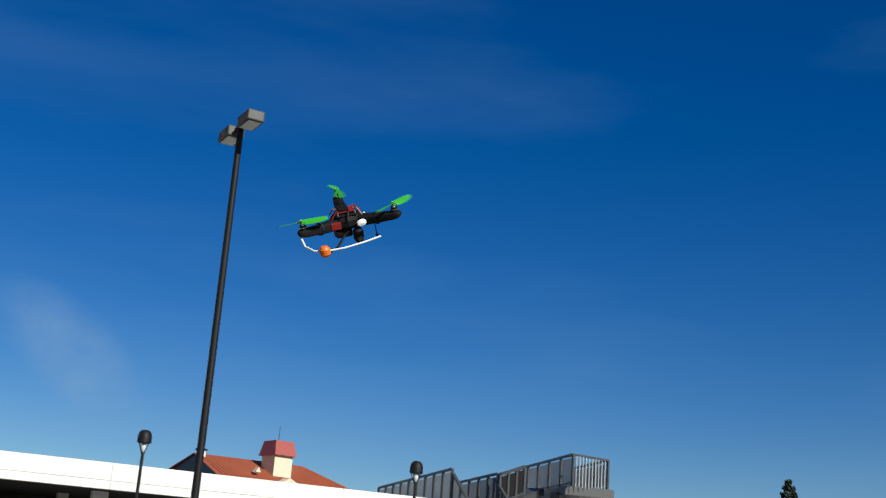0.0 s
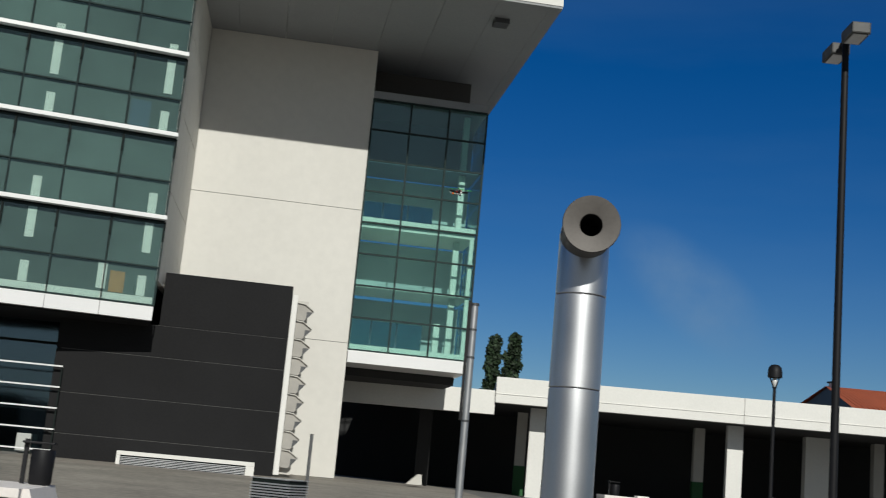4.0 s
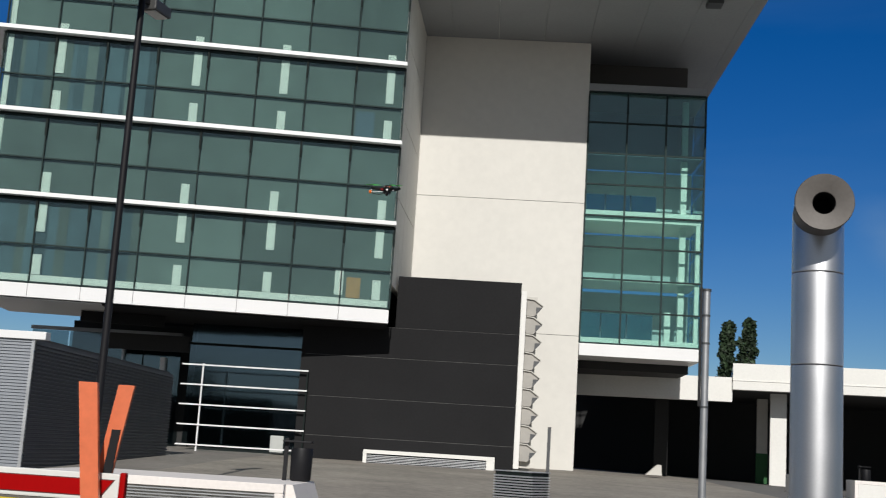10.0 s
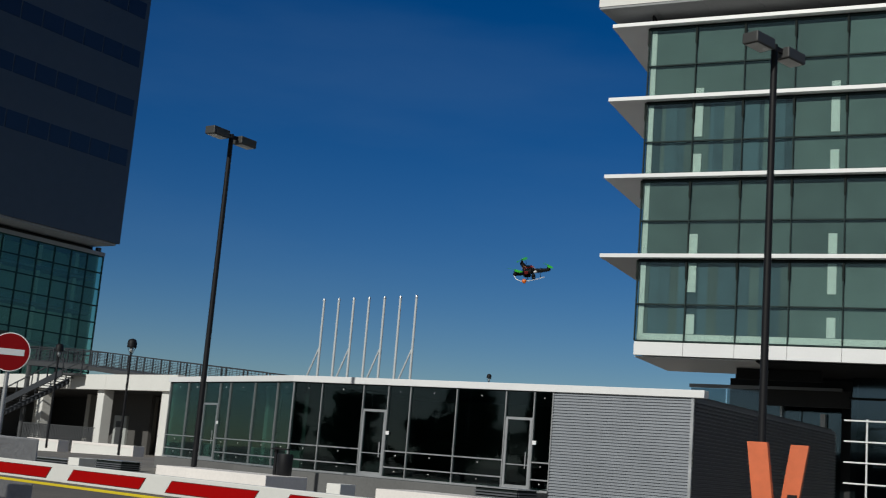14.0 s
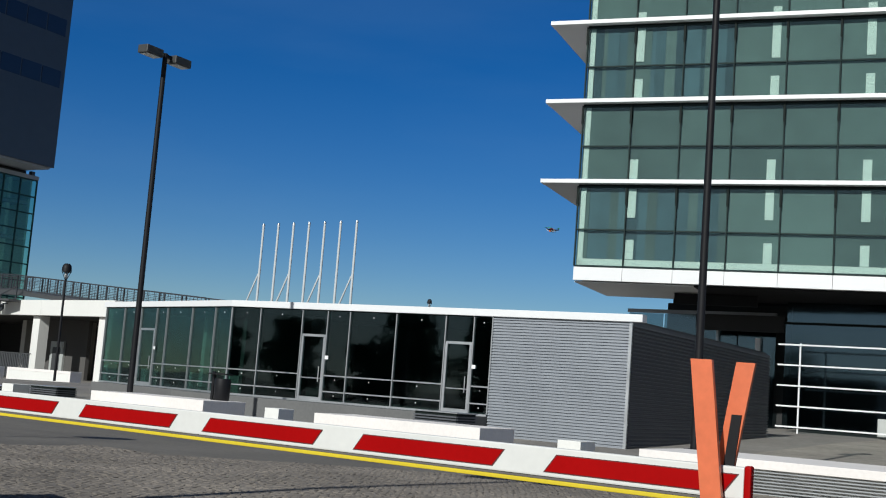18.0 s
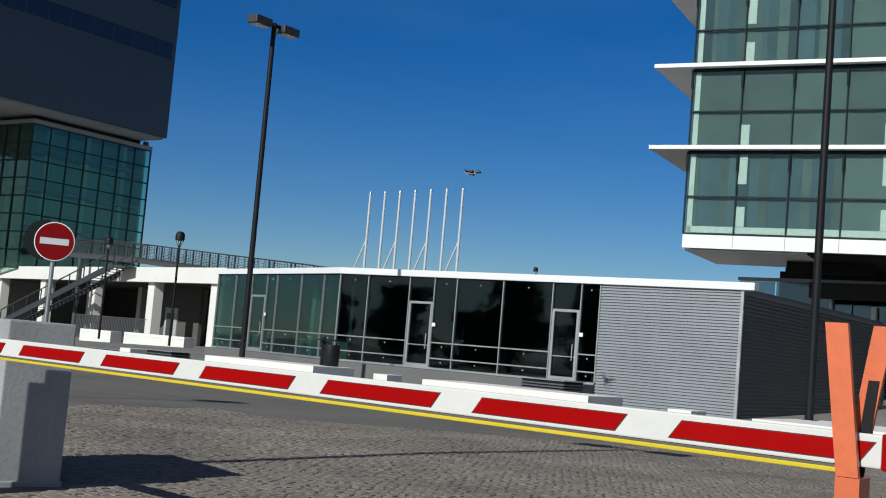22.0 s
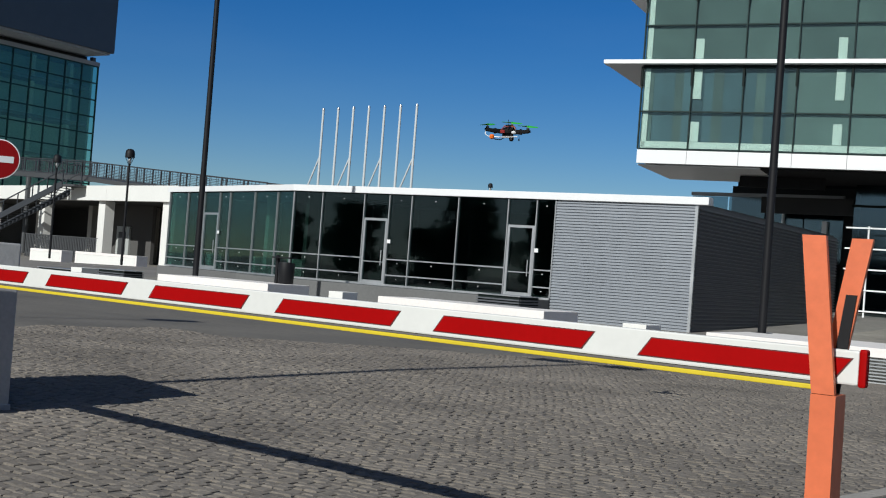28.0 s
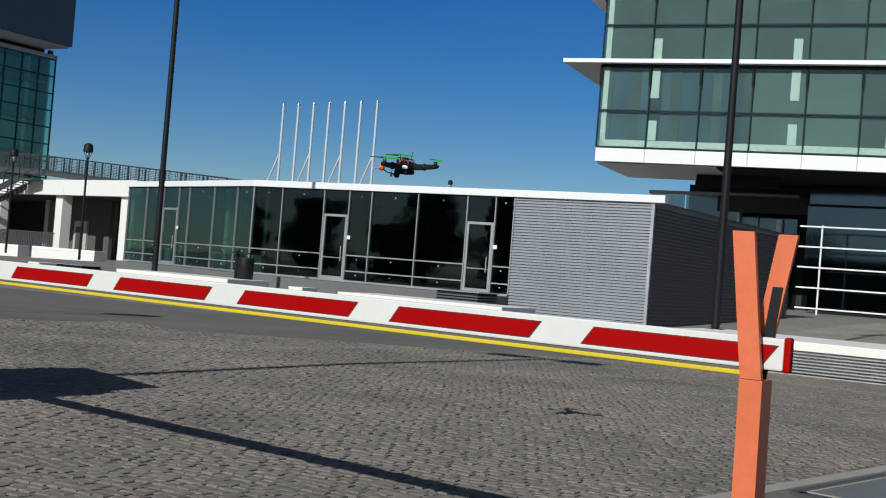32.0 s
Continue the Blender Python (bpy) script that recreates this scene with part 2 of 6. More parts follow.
M_BLOCK = mat("cast_concrete_block", (0.42, 0.42, 0.42), 0.8, var=0.14, scale=1.5, fine=30, bump=0.25)
M_TILE = mat("roof_tile", (0.36, 0.085, 0.035), 0.8, var=0.15, scale=0.6, fine=8, bump=0.3)
M_CAP = mat("red_metal_cap", (0.36, 0.07, 0.06), 0.5, var=0.1)
M_CREAM = mat("cream_plaster", (0.74, 0.66, 0.50), 0.85, var=0.08)
M_GREYPAINT = mat("grey_steel_paint", (0.085, 0.088, 0.092), 0.5, metal=0.3, var=0.1)
M_MESH = mat("grey_infill_panel", (0.50, 0.52, 0.50), 0.6, metal=0.2, var=0.08)
M_LEAF = mat("leaf_green", (0.024, 0.048, 0.018), 0.7, var=0.35, scale=1.2, fine=6, rand=0.5, island=True)
M_PINE = mat("pine_green", (0.020, 0.040, 0.020), 0.75, var=0.35, scale=1.2, fine=6, rand=0.5, island=True)
M_BARK = mat("bark", (0.10, 0.075, 0.055), 0.9, var=0.25, bump=0.4)
M_LAMPGLASS = mat("lamp_lens", (0.68, 0.69, 0.68), 0.25, var=0.05)
M_TOWER = mat("tower_cladding", (0.062, 0.082, 0.11), 0.5, metal=0.2, var=0.08, scale=0.1, fine=1)
M_TOWERW = mat("tower_window", (0.02, 0.03, 0.06), 0.15, var=0.1, scale=0.1)
M_GREEN = mat("green_paint", (0.012, 0.10, 0.022), 0.6, var=0.1)
M_PROP = mat("green_plastic", (0.05, 0.42, 0.04), 0.4, var=0.05)
M_CARBON = mat("black_foam", (0.007, 0.007, 0.008), 0.7, var=0.1, fine=200, spec=0.25)
M_WIRE = mat("orange_wire", (0.45, 0.14, 0.03), 0.5, var=0.1)
M_BOARD = mat("circuit_red", (0.28, 0.02, 0.02), 0.4, var=0.1)
M_PLASTICW = mat("white_plastic", (0.85, 0.85, 0.85), 0.35, var=0.02)
M_BALL = mat("orange_plastic", (0.85, 0.17, 0.01), 0.4, var=0.05)
M_BRASS = mat("motor_metal", (0.55, 0.50, 0.42), 0.35, metal=1.0, var=0.05)
M_OFFICEFURN = mat("pine_board", (0.50, 0.28, 0.12), 0.6, var=0.15)
G_OFFICE = glass("office_glass", (0.668, 0.772, 0.765), 0.05)
G_BAY = glass("bay_glass", (0.63, 0.83, 0.80), 0.07)
G_PAV = glass("pavilion_glass", (0.46, 0.60, 0.57), 0.05, 0.025, 0.55, (0.85, 0.93, 0.97))
G_ENT = glass("entrance_glass", (0.42, 0.50, 0.52), 0.16, 0.08, 0.8, (0.58, 0.76, 0.86))
G_REAR = glass("rear_glass", (0.50, 0.62, 0.54), 0.05)
G_TOWER = glass("tower_glass", (0.66, 0.85, 0.76), 0.05)


# ---- mesh helpers ----
ORG = {}


def origin(ob):
    return ORG.get(ob.name, Vector((0, 0, 0)))


def thing(name, at, label, category, group="", kind=""):
    ob = new(name)
    ob.empty_display_size = 0.2
    ob.location = at
    ORG[ob.name] = Vector(at)
    return tagged(ob, label, category, group, kind)


def link_mesh(name, bm, material, at=(0, 0, 0)):
    if at[0] or at[1] or at[2]:
        bmesh.ops.translate(bm, verts=bm.verts, vec=-Vector(at))
    bmesh.ops.recalc_face_normals(bm, faces=bm.faces)
    me = bpy.data.meshes.new(name)
    bm.to_mesh(me)
    bm.free()
    me.materials.append(material)
    return me


def smooth(me, angle=35):
    for p in me.polygons:
        p.use_smooth = True
    me.set_sharp_from_angle(angle=radians(angle))


def part(name, bm, material, parent, label="", soft=False):
    """Links a bmesh given in world space as one mesh under a thing or a part."""
    o = origin(parent)
    me = link_mesh(name, bm, material, o)
    if soft:
        smooth(me, 35 if soft is True else soft)
    ob = new(name, me)
    ob.parent = parent
    ORG[ob.name] = o
    if label:
        ob["label"] = label
    return ob


def piece(name, me, parent, at, turn=0.0):
    """One more piece on a shared mesh, at a place in world space."""
    ob = new(name, me)
    ob.parent = parent
    ob.location = Vector(at) - origin(parent)
    if turn:
        ob.rotation_euler = (0, 0, turn)
    return ob


def solid(name, bm, material, label, category, kind="", group=""):
    me = link_mesh(name, bm, material)
    ob = new(name, me)
    return tagged(ob, label, category, group, kind)


def B():
    return bmesh.new()


def box(bm, x0, x1, y0, y1, z0, z1, bev=0.0):
    r = bmesh.ops.create_cube(bm, size=1.0)
    for v in r["verts"]:
        v.co = Vector((x0 + (v.co.x + 0.5) * (x1 - x0), y0 + (v.co.y + 0.5) * (y1 - y0), z0 + (v.co.z + 0.5) * (z1 - z0)))
    if bev:
        es = {e for v in r["verts"] for e in v.link_edges}
        bmesh.ops.bevel(bm, geom=list(es), offset=bev, segments=2, affect="EDGES", profile=0.6)
    return bm


def tube(bm, p0, p1, r0, r1=None, n=12, cap=True):
    p0, p1 = Vector(p0), Vector(p1)
    d = p1 - p0
    m = Matrix.Translation((p0 + p1) / 2) @ d.to_track_quat("Z", "Y").to_matrix().to_4x4()
    bmesh.ops.create_cone(bm, cap_ends=cap, segments=n, radius1=r0, radius2=r0 if r1 is None else r1, depth=d.length, matrix=m)
    return bm


def bar(bm, p0, p1, w, h):
    """A rectangular bar from p0 to p1, h upright."""
    p0, p1 = Vector(p0), Vector(p1)
    d = p1 - p0
    q = d.to_track_quat("Y", "Z").to_matrix().to_4x4()
    m = Matrix.Translation((p0 + p1) / 2) @ q @ Matrix.Diagonal((w, d.length, h, 1))
    bmesh.ops.create_cube(bm, size=1.0, matrix=m)
    return bm


def lathe(bm, pts, n=24, m=None):
    """Turns a profile of (radius, height) about z."""
    m = m or Matrix.Identity(4)
    rings = []
    for r, z in pts:
        rings.append([bm.verts.new(m @ Vector((r * math.cos(2 * math.pi * k / n), r * math.sin(2 * math.pi * k / n), z))) for k in range(n)])
    for a, b in zip(rings, rings[1:]):
        for k in range(n):
            bm.faces.new((a[k], a[(k + 1) % n], b[(k + 1) % n], b[k]))
    return bm


def prism(bm, pts, y0, y1):
    """An outline of (x, z) points pushed from y0 to y1."""
    a = [bm.verts.new((x, y0, z)) for x, z in pts]
    b = [bm.verts.new((x, y1, z)) for x, z in pts]
    bm.faces.new(a)
    bm.faces.new(b[::-1])
    for k in range(len(pts)):
        j = (k + 1) % len(pts)
        bm.faces.new((a[k], b[k], b[j], a[j]))
    return bm


def pane_mesh(name, w, h, material, t=0.012):
    bm = box(B(), -w / 2, w / 2, -t / 2, t / 2, -h / 2, h / 2)
    return link_mesh(name, bm, material)


# ---- the ground ----
def ground_z(x, y):
    z = np.interp(y, [-60, 12, 21, 25, 33, 48, 60, 66, 90], [0.25, 0.25, 0.13, 0.12, 0.28, 0.68, 0.86, 1.0, 1.05])
    if x < -40:
        z -= min((-40 - x) / 20.0, 1.0) * max(0.0, min((y - 36) / 20.0, 1.0)) * 0.75
    if x > 2:
        z -= min((x - 2) * 0.019, 0.62) * max(0.0, min((y - 34) / 14.0, 1.0))
    return float(z)


def build_ground():
    xs = [-1500, -600, -250, -140, -110, -90, -75, -60, -50, -42, -36, -30, -24, -18, -14, -10, -8, -6, -4, -2, 2, 6, 10, 12, 14, 20, 28, 36, 48, 64, 84, 110, 150, 300, 700, 1500]
    ys = [-600, -200, -80, -40, -20, -10, 0, 4, 8, 12, 15, 16, 17, 18, 19, 20, 21, 22, 25, 29, 33, 37, 41, 45, 48, 52, 56, 60, 66, 72, 80, 90, 130, 250, 600, 1600]
    bm = B()
    grid = [[bm.verts.new((x, y, ground_z(x, y) - (0.005 if y < 21.5 else 0.0))) for x in xs] for y in ys]
    for j in range(len(ys) - 1):
        for i in range(len(xs) - 1):
            bm.faces.new((grid[j][i], grid[j][i + 1], grid[j + 1][i + 1], grid[j + 1][i]))
    ob = solid("ground", bm, M_CONC, "grey paved ground of the plaza and the road", "ground", "structure")
    me = ob.data
    me.materials.append(M_ROAD)
    me.materials.append(M_CONCW)
    me.materials.append(M_ASPH)
    for p in me.polygons:
        if p.center.y < 21.5:
            p.material_index = 1
        elif -10 < p.center.x < 12:
            p.material_index = 2
        elif p.center.x > 12:
            p.material_index = 3
    return ob


ground = build_ground()


# ---- the office building ----
FX0, FX1, FY = -23.32, -4.69, 54.6
FTURN = 0.1536
FINS = [11.93, 15.82, 19.7, 23.5]
PANEL = (FX1 - FX0) / 8


def face(p):
    """A place on the glass front: the front is turned a little about its east end."""
    dx, dy = p[0] - FX1, p[1] - FY
    return Vector((FX1 + dx * math.cos(FTURN) - dy * math.sin(FTURN), FY + dx * math.sin(FTURN) + dy * math.cos(FTURN), p[2]))


def fpart(name, bm, material, parent, label=""):
    for v in bm.verts:
        v.co = face(v.co)
    return part(name, bm, material, parent, label)


def office():
    ob = thing("office_building", (-5, 60, 0.9), "white and charcoal office block with a green-glass facade", "building")
    # front glass, floor by floor
    base = 7.85
    for k, top in enumerate(FINS):
        z0 = base if k == 0 else FINS[k - 1] + 0.02
        z1 = top - 0.31
        mid = z0 + 0.46 * (z1 - z0)
        lo = pane_mesh("pane", PANEL - 0.07, mid - z0 - 0.05, G_OFFICE)
        hi = pane_mesh("pane", PANEL - 0.07, z1 - mid - 0.05, G_OFFICE)
        for i in range(8):
            x = FX0 + (i + 0.5) * PANEL
            piece("pane", lo, ob, face((x, FY, (z0 + mid) / 2)), FTURN).visible_shadow = False
            piece("pane", hi, ob, face((x, FY, (z1 + mid) / 2)), FTURN).visible_shadow = False
        for z in (z0, mid, z1):
            fpart("transom", box(B(), FX0, FX1, FY - 0.05, FY + 0.06, z - 0.032, z + 0.032), M_FRAMEB, ob)
            fpart("transom_bead", box(B(), FX0, FX1, FY - 0.055, FY - 0.052, z - 0.008, z + 0.008), M_FRAMEB, ob)
        for i in range(9):
            x = FX0 + i * PANEL
            fpart("mullion", box(B(), x - 0.024, x + 0.024, FY - 0.09, FY + 0.067, z0, z1), M_FRAMEB, ob)
            # wider, darker stub over the top of each mullion
            fpart("mullion_stub", box(B(), x - 0.05, x + 0.05, FY - 0.12, FY - 0.092, z1 - 0.85, z1 + 0.04), M_FRAME, ob)
        # dark band painted for the shade and top transom under the fin
        fpart("fin_shade_band", box(B(), FX0, FX1, FY - 0.03, FY + 0.1, z1 + 0.053, top - 0.193), M_FRAME, ob)
        # white fin above the glass, wrapping the west side
        fpart("fin", box(B(), FX0 - 1.8, FX1 + 0.05, FY - 0.42, FY + 0.3, top - 0.19, top, 0.015), M_WHITEMETAL, ob, "white metal sunshade fin")
        fpart("fin", box(B(), FX0 - 1.8, FX0 - 0.06, FY + 0.303, 61, top - 0.16, top - 0.02), M_WHITEMETAL, ob)
        # floor slab and the room behind
        fpart("floor_slab", box(B(), FX0 + 0.1, FX1 - 0.1, FY + 0.35, 61.5, z0 - 0.35, z0 + 0.03), M_INT, ob)
        for i in range(8):
            xa = FX0 + i * PANEL
            if k in (1, 3) or i >= 3:
                fpart("roller_blind", box(B(), xa + 0.05, xa + PANEL - 0.05, FY + 0.115, FY + 0.125, z0 + 0.02, z1 - 0.01), M_BLIND, ob)
            else:
                # toned strips added in place of the view into the bluish rooms
                cuts = [xa + 0.05 + (PANEL - 0.1) * f for f in (0.0, 0.22 + 0.05 * k, 0.41, 0.66 - 0.04 * i, 0.84, 1.0)]
                for j, (ca, cb) in enumerate(zip(cuts, cuts[1:])):
                    fpart("curtain", box(B(), ca, cb - 0.004, FY + 0.13 + 0.03 * (j % 2), FY + 0.14 + 0.03 * (j % 2), z0 + 0.02, z1 - 0.01), M_STRIPB if (i + j + k) % 3 else M_BLIND, ob)
        fpart("inner_wall", box(B(), -14.2, FX1 - 0.1, FY + 1.5, FY + 1.7, z0 + 0.04, z1), M_INT, ob)
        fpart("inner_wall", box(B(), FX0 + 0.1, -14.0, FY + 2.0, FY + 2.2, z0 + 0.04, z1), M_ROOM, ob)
        if k == 0:
            fpart("sill_strip", box(B(), FX0 + 0.1, FX1 - 0.1, FY + 0.075, FY + 0.105, z0 + 0.06, z0 + 0.36), M_COL, ob, "pale sill strip behind the glass")
        fpart("end_strip", box(B(), FX0 + 0.12, FX0 + 0.36, FY + 0.075, FY + 0.11, z0 + 0.04, z1), M_COL, ob)
        for x in (-20.75, -14.5, -10.4, -5.35):
            lo, hi = mid - z0, z1 - mid
            strips = (((z0 + 0.22 * lo, z0 + 0.75 * lo), (mid + 0.3 * hi, z1 - 0.05)),
                      ((z0 + 0.04, z0 + 0.62 * lo),),
                      ((z0 + 0.04, z0 + 0.62 * lo), (mid + 0.12 * hi, z1 - 0.05)),
                      ((z0 + 0.04, z0 + 0.25 * lo),))[k]
            for za, zb in strips:
                fpart("light_strip", box(B(), x - 0.19, x + 0.19, FY + 0.075, FY + 0.11, za, zb, 0.004), M_COL, ob)
        for i in range(8):
            x = FX0 + (i + 0.5) * PANEL
            if (i * 5 + k * 3) % 4 == 1:
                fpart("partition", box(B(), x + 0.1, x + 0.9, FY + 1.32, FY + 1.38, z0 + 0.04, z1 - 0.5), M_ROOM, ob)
    fpart("cupboard", box(B(), -6.75, -6.1, FY + 0.072, FY + 0.112, 8.25, 9.2), M_OFFICEFURN, ob, "pine cupboard behind the glass")
    fpart("notice", box(B(), -7.3, -6.9, FY + 0.08, FY + 0.11, 8.35, 9.5), M_COL, ob)
    fpart("inner_door", box(B(), -6.9, -6.0, FY + 0.08, FY + 0.112, 15.9, 17.2), M_ROOM, ob)
    # white band below the lowest glass, in panels
    for i in range(8):
        x = FX0 + i * PANEL
        fpart("band_panel", box(B(), x + 0.008, x + PANEL - 0.008, FY - 0.08, FY + 0.25, 7.17, 7.79, 0.006), M_WHITEMETAL, ob)
    # white west end stands in for light bounced up from the paving
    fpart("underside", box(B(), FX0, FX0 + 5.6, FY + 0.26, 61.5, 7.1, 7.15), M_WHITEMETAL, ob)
    fpart("underside", box(B(), FX0 + 5.603, FX1, FY + 0.26, 61.5, 7.08, 7.15), M_DARK, ob)
    fpart("core_front", box(B(), FX0 + 4.2, -15.2, FY + 3.2, FY + 3.5, 6.55, 7.06), M_DARK, ob)
    fpart("west_wall", box(B(), FX0 + 0.0, FX0 + 0.09, FY + 0.31, 61.5, 7.3, 24.1), M_DARK, ob)
    # skewed side wall beside the glass, in tall panels
    n = 5
    for k in range(n):
        for j, (za, zb) in enumerate(((9.0, 13.2), (13.2, 17.1), (17.1, 21.0), (21.0, 24.18))):
            a, b = k / n, (k + 1) / n
            bm = B()
            xa, xb = -4.66 + 0.3 * a, -4.66 + 0.3 * b
            ya, yb = FY + 0.32 + a * (62.95 - FY - 0.32), FY + 0.32 + b * (62.95 - FY - 0.32)
            vs = [(xa, ya + 0.025, za + 0.03), (xb, yb - 0.025, za + 0.03), (xb, yb - 0.025, zb - 0.03), (xa, ya + 0.025, zb - 0.03)]
            f = [bm.verts.new(v) for v in vs] + [bm.verts.new((v[0] - 0.3, v[1], v[2])) for v in vs]
            for q in ((0, 1, 2, 3), (7, 6, 5, 4), (0, 4, 5, 1), (1, 5, 6, 2), (2, 6, 7, 3), (3, 7, 4, 0)):
                bm.faces.new([f[i] for i in q])
            part("side_panel", bm, M_WALL, ob)
    # the blank pale wall, in cast lifts with open joints
    lifts = [0.9, 7.95, 15.15, 24.2]
    for a, b in zip(lifts, lifts[1:]):
        part("wall_slab", box(B(), -4.36, 4.74, 63, 64, a + 0.012, b - 0.012, 0.01), M_WALL, ob)
    part("wall_core", box(B(), -4.3, 4.72, 63.03, 70, 0.8, 24.2), M_JOINT, ob)
    # glass bay
    BX0, BX1, BY = 4.77, 11.12, 63.0
    rows, z0, z1 = 8, 7.64, 21.44
    w, h = (BX1 - BX0) / 3, (z1 - z0) / rows
    me = pane_mesh("pane", w - 0.08, h - 0.08, G_BAY)
    for i in range(3):
        for j in range(rows):
            piece("pane", me, ob, (BX0 + (i + 0.5) * w, BY, z0 + (j + 0.5) * h)).visible_shadow = False
    for i in range(4):
        x = BX0 + i * w
        part("bay_mullion", box(B(), x - 0.045, x + 0.045, BY - 0.06, BY + 0.08, z0, z1), M_FRAMEB, ob)
    for j in range(rows + 1):
        z = z0 + j * h
        part("bay_transom", box(B(), BX0, BX1, BY - 0.05, BY + 0.07, z - 0.042, z + 0.042), M_FRAMEB, ob)
    side = pane_mesh("side_pane", 2.3, h - 0.08, G_BAY)
    for i in range(3):
        for j in range(rows):
            p = piece("pane", side, ob, (BX1, BY + 0.2 + (i + 0.5) * 2.4, z0 + (j + 0.5) * h), math.pi / 2)
            p.visible_shadow = False
    part("bay_base", box(B(), BX0, BX1 + 0.05, BY - 0.1, 71, 6.95, 7.59, 0.02), M_WHITEMETAL, ob, "white base band of the glass bay")
    # near-black filler painted as the shadow beneath the bay; closes the gap
    part("bay_shade_filler", box(B(), BX0 + 0.05, BX1 - 0.1, 66.0, 71, 6.5, 6.945), M_VOID, ob)
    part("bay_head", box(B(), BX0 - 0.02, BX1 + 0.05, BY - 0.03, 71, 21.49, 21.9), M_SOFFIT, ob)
    # rear wall of the bay with a wide window in the first and third storeys
    for za, zb, wa, wb in ((7.6, 10.9, 7.75, 9.75), (11.2, 14.2, 0, 0), (14.9, 17.95, 14.95, 16.6), (18.2, 21.45, 0, 0)):
        if not wb:
            # top storey gets the darker room colour for the roof's shadow
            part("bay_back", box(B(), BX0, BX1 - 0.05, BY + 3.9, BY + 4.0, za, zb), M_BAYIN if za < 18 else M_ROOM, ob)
            continue
        part("bay_back", box(B(), BX0, BX0 + 0.35, BY + 3.9, BY + 4.0, za, zb), M_BAYIN, ob)
        part("bay_back", box(B(), 9.1, BX1 - 0.05, BY + 3.9, BY + 4.0, za, zb), M_BAYIN, ob)
        part("bay_back", box(B(), BX0 + 0.352, 9.098, BY + 3.9, BY + 4.0, wb, zb), M_BAYIN, ob)
        part("bay_back", box(B(), BX0 + 0.352, 9.098, BY + 3.9, BY + 4.0, za, wa), M_BAYIN, ob)
        for x in (6.2, 7.65):
            part("rear_mullion", box(B(), x - 0.04, x + 0.04, BY + 3.88, BY + 3.97, wa, wb), M_ROOM, ob)
        p = part("rear_pane", box(B(), BX0 + 0.352, 9.098, BY + 3.98, BY + 3.99, wa, wb), G_REAR, ob)
        p.visible_shadow = False
    part("bay_ceiling", box(B(), BX0 + 0.05, BX1 - 0.1, BY + 0.4, BY + 3.85, 18.0, 18.15), M_ROOM, ob)
    part("bay_floor", box(B(), BX0 + 0.05, BX1 - 0.1, BY + 0.35, BY + 3.85, 11.07, 11.13), M_COL, ob)
    part("bay_floor", box(B(), BX0 + 0.05, BX1 - 0.1, BY + 0.12, BY + 3.85, 14.28, 14.86), M_COL, ob)
    part("bay_sill", box(B(), BX0 + 0.05, BX1 - 0.1, BY + 0.12, BY + 0.5, 7.68, 7.95), M_COL, ob)
    part("bay_edge", box(B(), BX1 - 0.34, BX1 - 0.12, BY + 0.12, BY + 0.4, 7.96, 14.27), M_COL, ob)
    for x, zz in ((10.2, (7.96, 14.2)), (10.2, (14.9, 21.4)), (9.5, (7.96, 9.6))):
        part("bay_column", box(B(), x - 0.16, x + 0.16, BY + 1.0, BY + 1.35, *zz), M_COL, ob)
    # setback coloured dark for the shadow band under the roof
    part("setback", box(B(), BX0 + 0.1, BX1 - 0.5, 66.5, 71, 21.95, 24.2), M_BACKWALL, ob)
    # roof plate with a panelled underside and a white edge
    def eaves(x):
        return 53.45 - 0.138 * max(0.0, -4.9 - x)

    def slab(name, xa, xb, back, inset, za, zb, material):
        bm = B()
        co = [(x, eaves(x) + inset) for x in ((xa, -4.9, xb) if xa < -4.9 < xb else (xa, xb))] + [(xb, back), (xa, back)]
        lo = [bm.verts.new((x, y, za)) for x, y in co]
        hi = [bm.verts.new((x, y, zb)) for x, y in co]
        bm.faces.new(lo[::-1])
        bm.faces.new(hi)
        for i in range(len(co)):
            j = (i + 1) % len(co)
            bm.faces.new((lo[i], lo[j], hi[j], hi[i]))
        part(name, bm, material, ob)
    slab("roof_plate", -25.4, 12.75, 72, 0.0, 24.32, 25.5, M_WHITE)
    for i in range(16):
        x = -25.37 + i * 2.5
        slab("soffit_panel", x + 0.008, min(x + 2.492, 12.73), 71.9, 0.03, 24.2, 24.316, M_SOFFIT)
    part("soffit_vent", box(B(), 9.85, 10.6, 55.7, 56.5, 23.95, 24.196, 0.02), M_GREYPAINT, ob, "grey square vent in the soffit")
    # charcoal block below the glass
    zs = [0.8, 1.9, 3.75, 5.72, 7.2]
    for a, b in zip(zs, zs[1:]):
        part("charcoal_panel", box(B(), -8.92, 1.45, 56.6, 57.0, a + 0.014, b - 0.014), M_DARK, ob)
    part("charcoal_panel", box(B(), -4.5, 1.45, 56.6, 57.0, 7.208, 9.7, 0.01), M_DARK, ob)
    part("charcoal_core", box(B(), -8.7, 1.4, 57.01, 62.9, 0.8, 7.1), M_DARK, ob)
    part("charcoal_core", box(B(), -4.0, 1.4, 57.01, 62.9, 7.1, 9.65), M_DARK, ob)
    part("joint_backing", box(B(), -8.72, 1.42, 56.62, 57.0, 0.8, 7.2), M_JOINT, ob)
    # stack of angled louvres at the end of the block
    part("louvre_post", box(B(), 1.46, 1.72, 56.5, 56.9, 0.9, 9.3, 0.02), M_WHITE, ob)
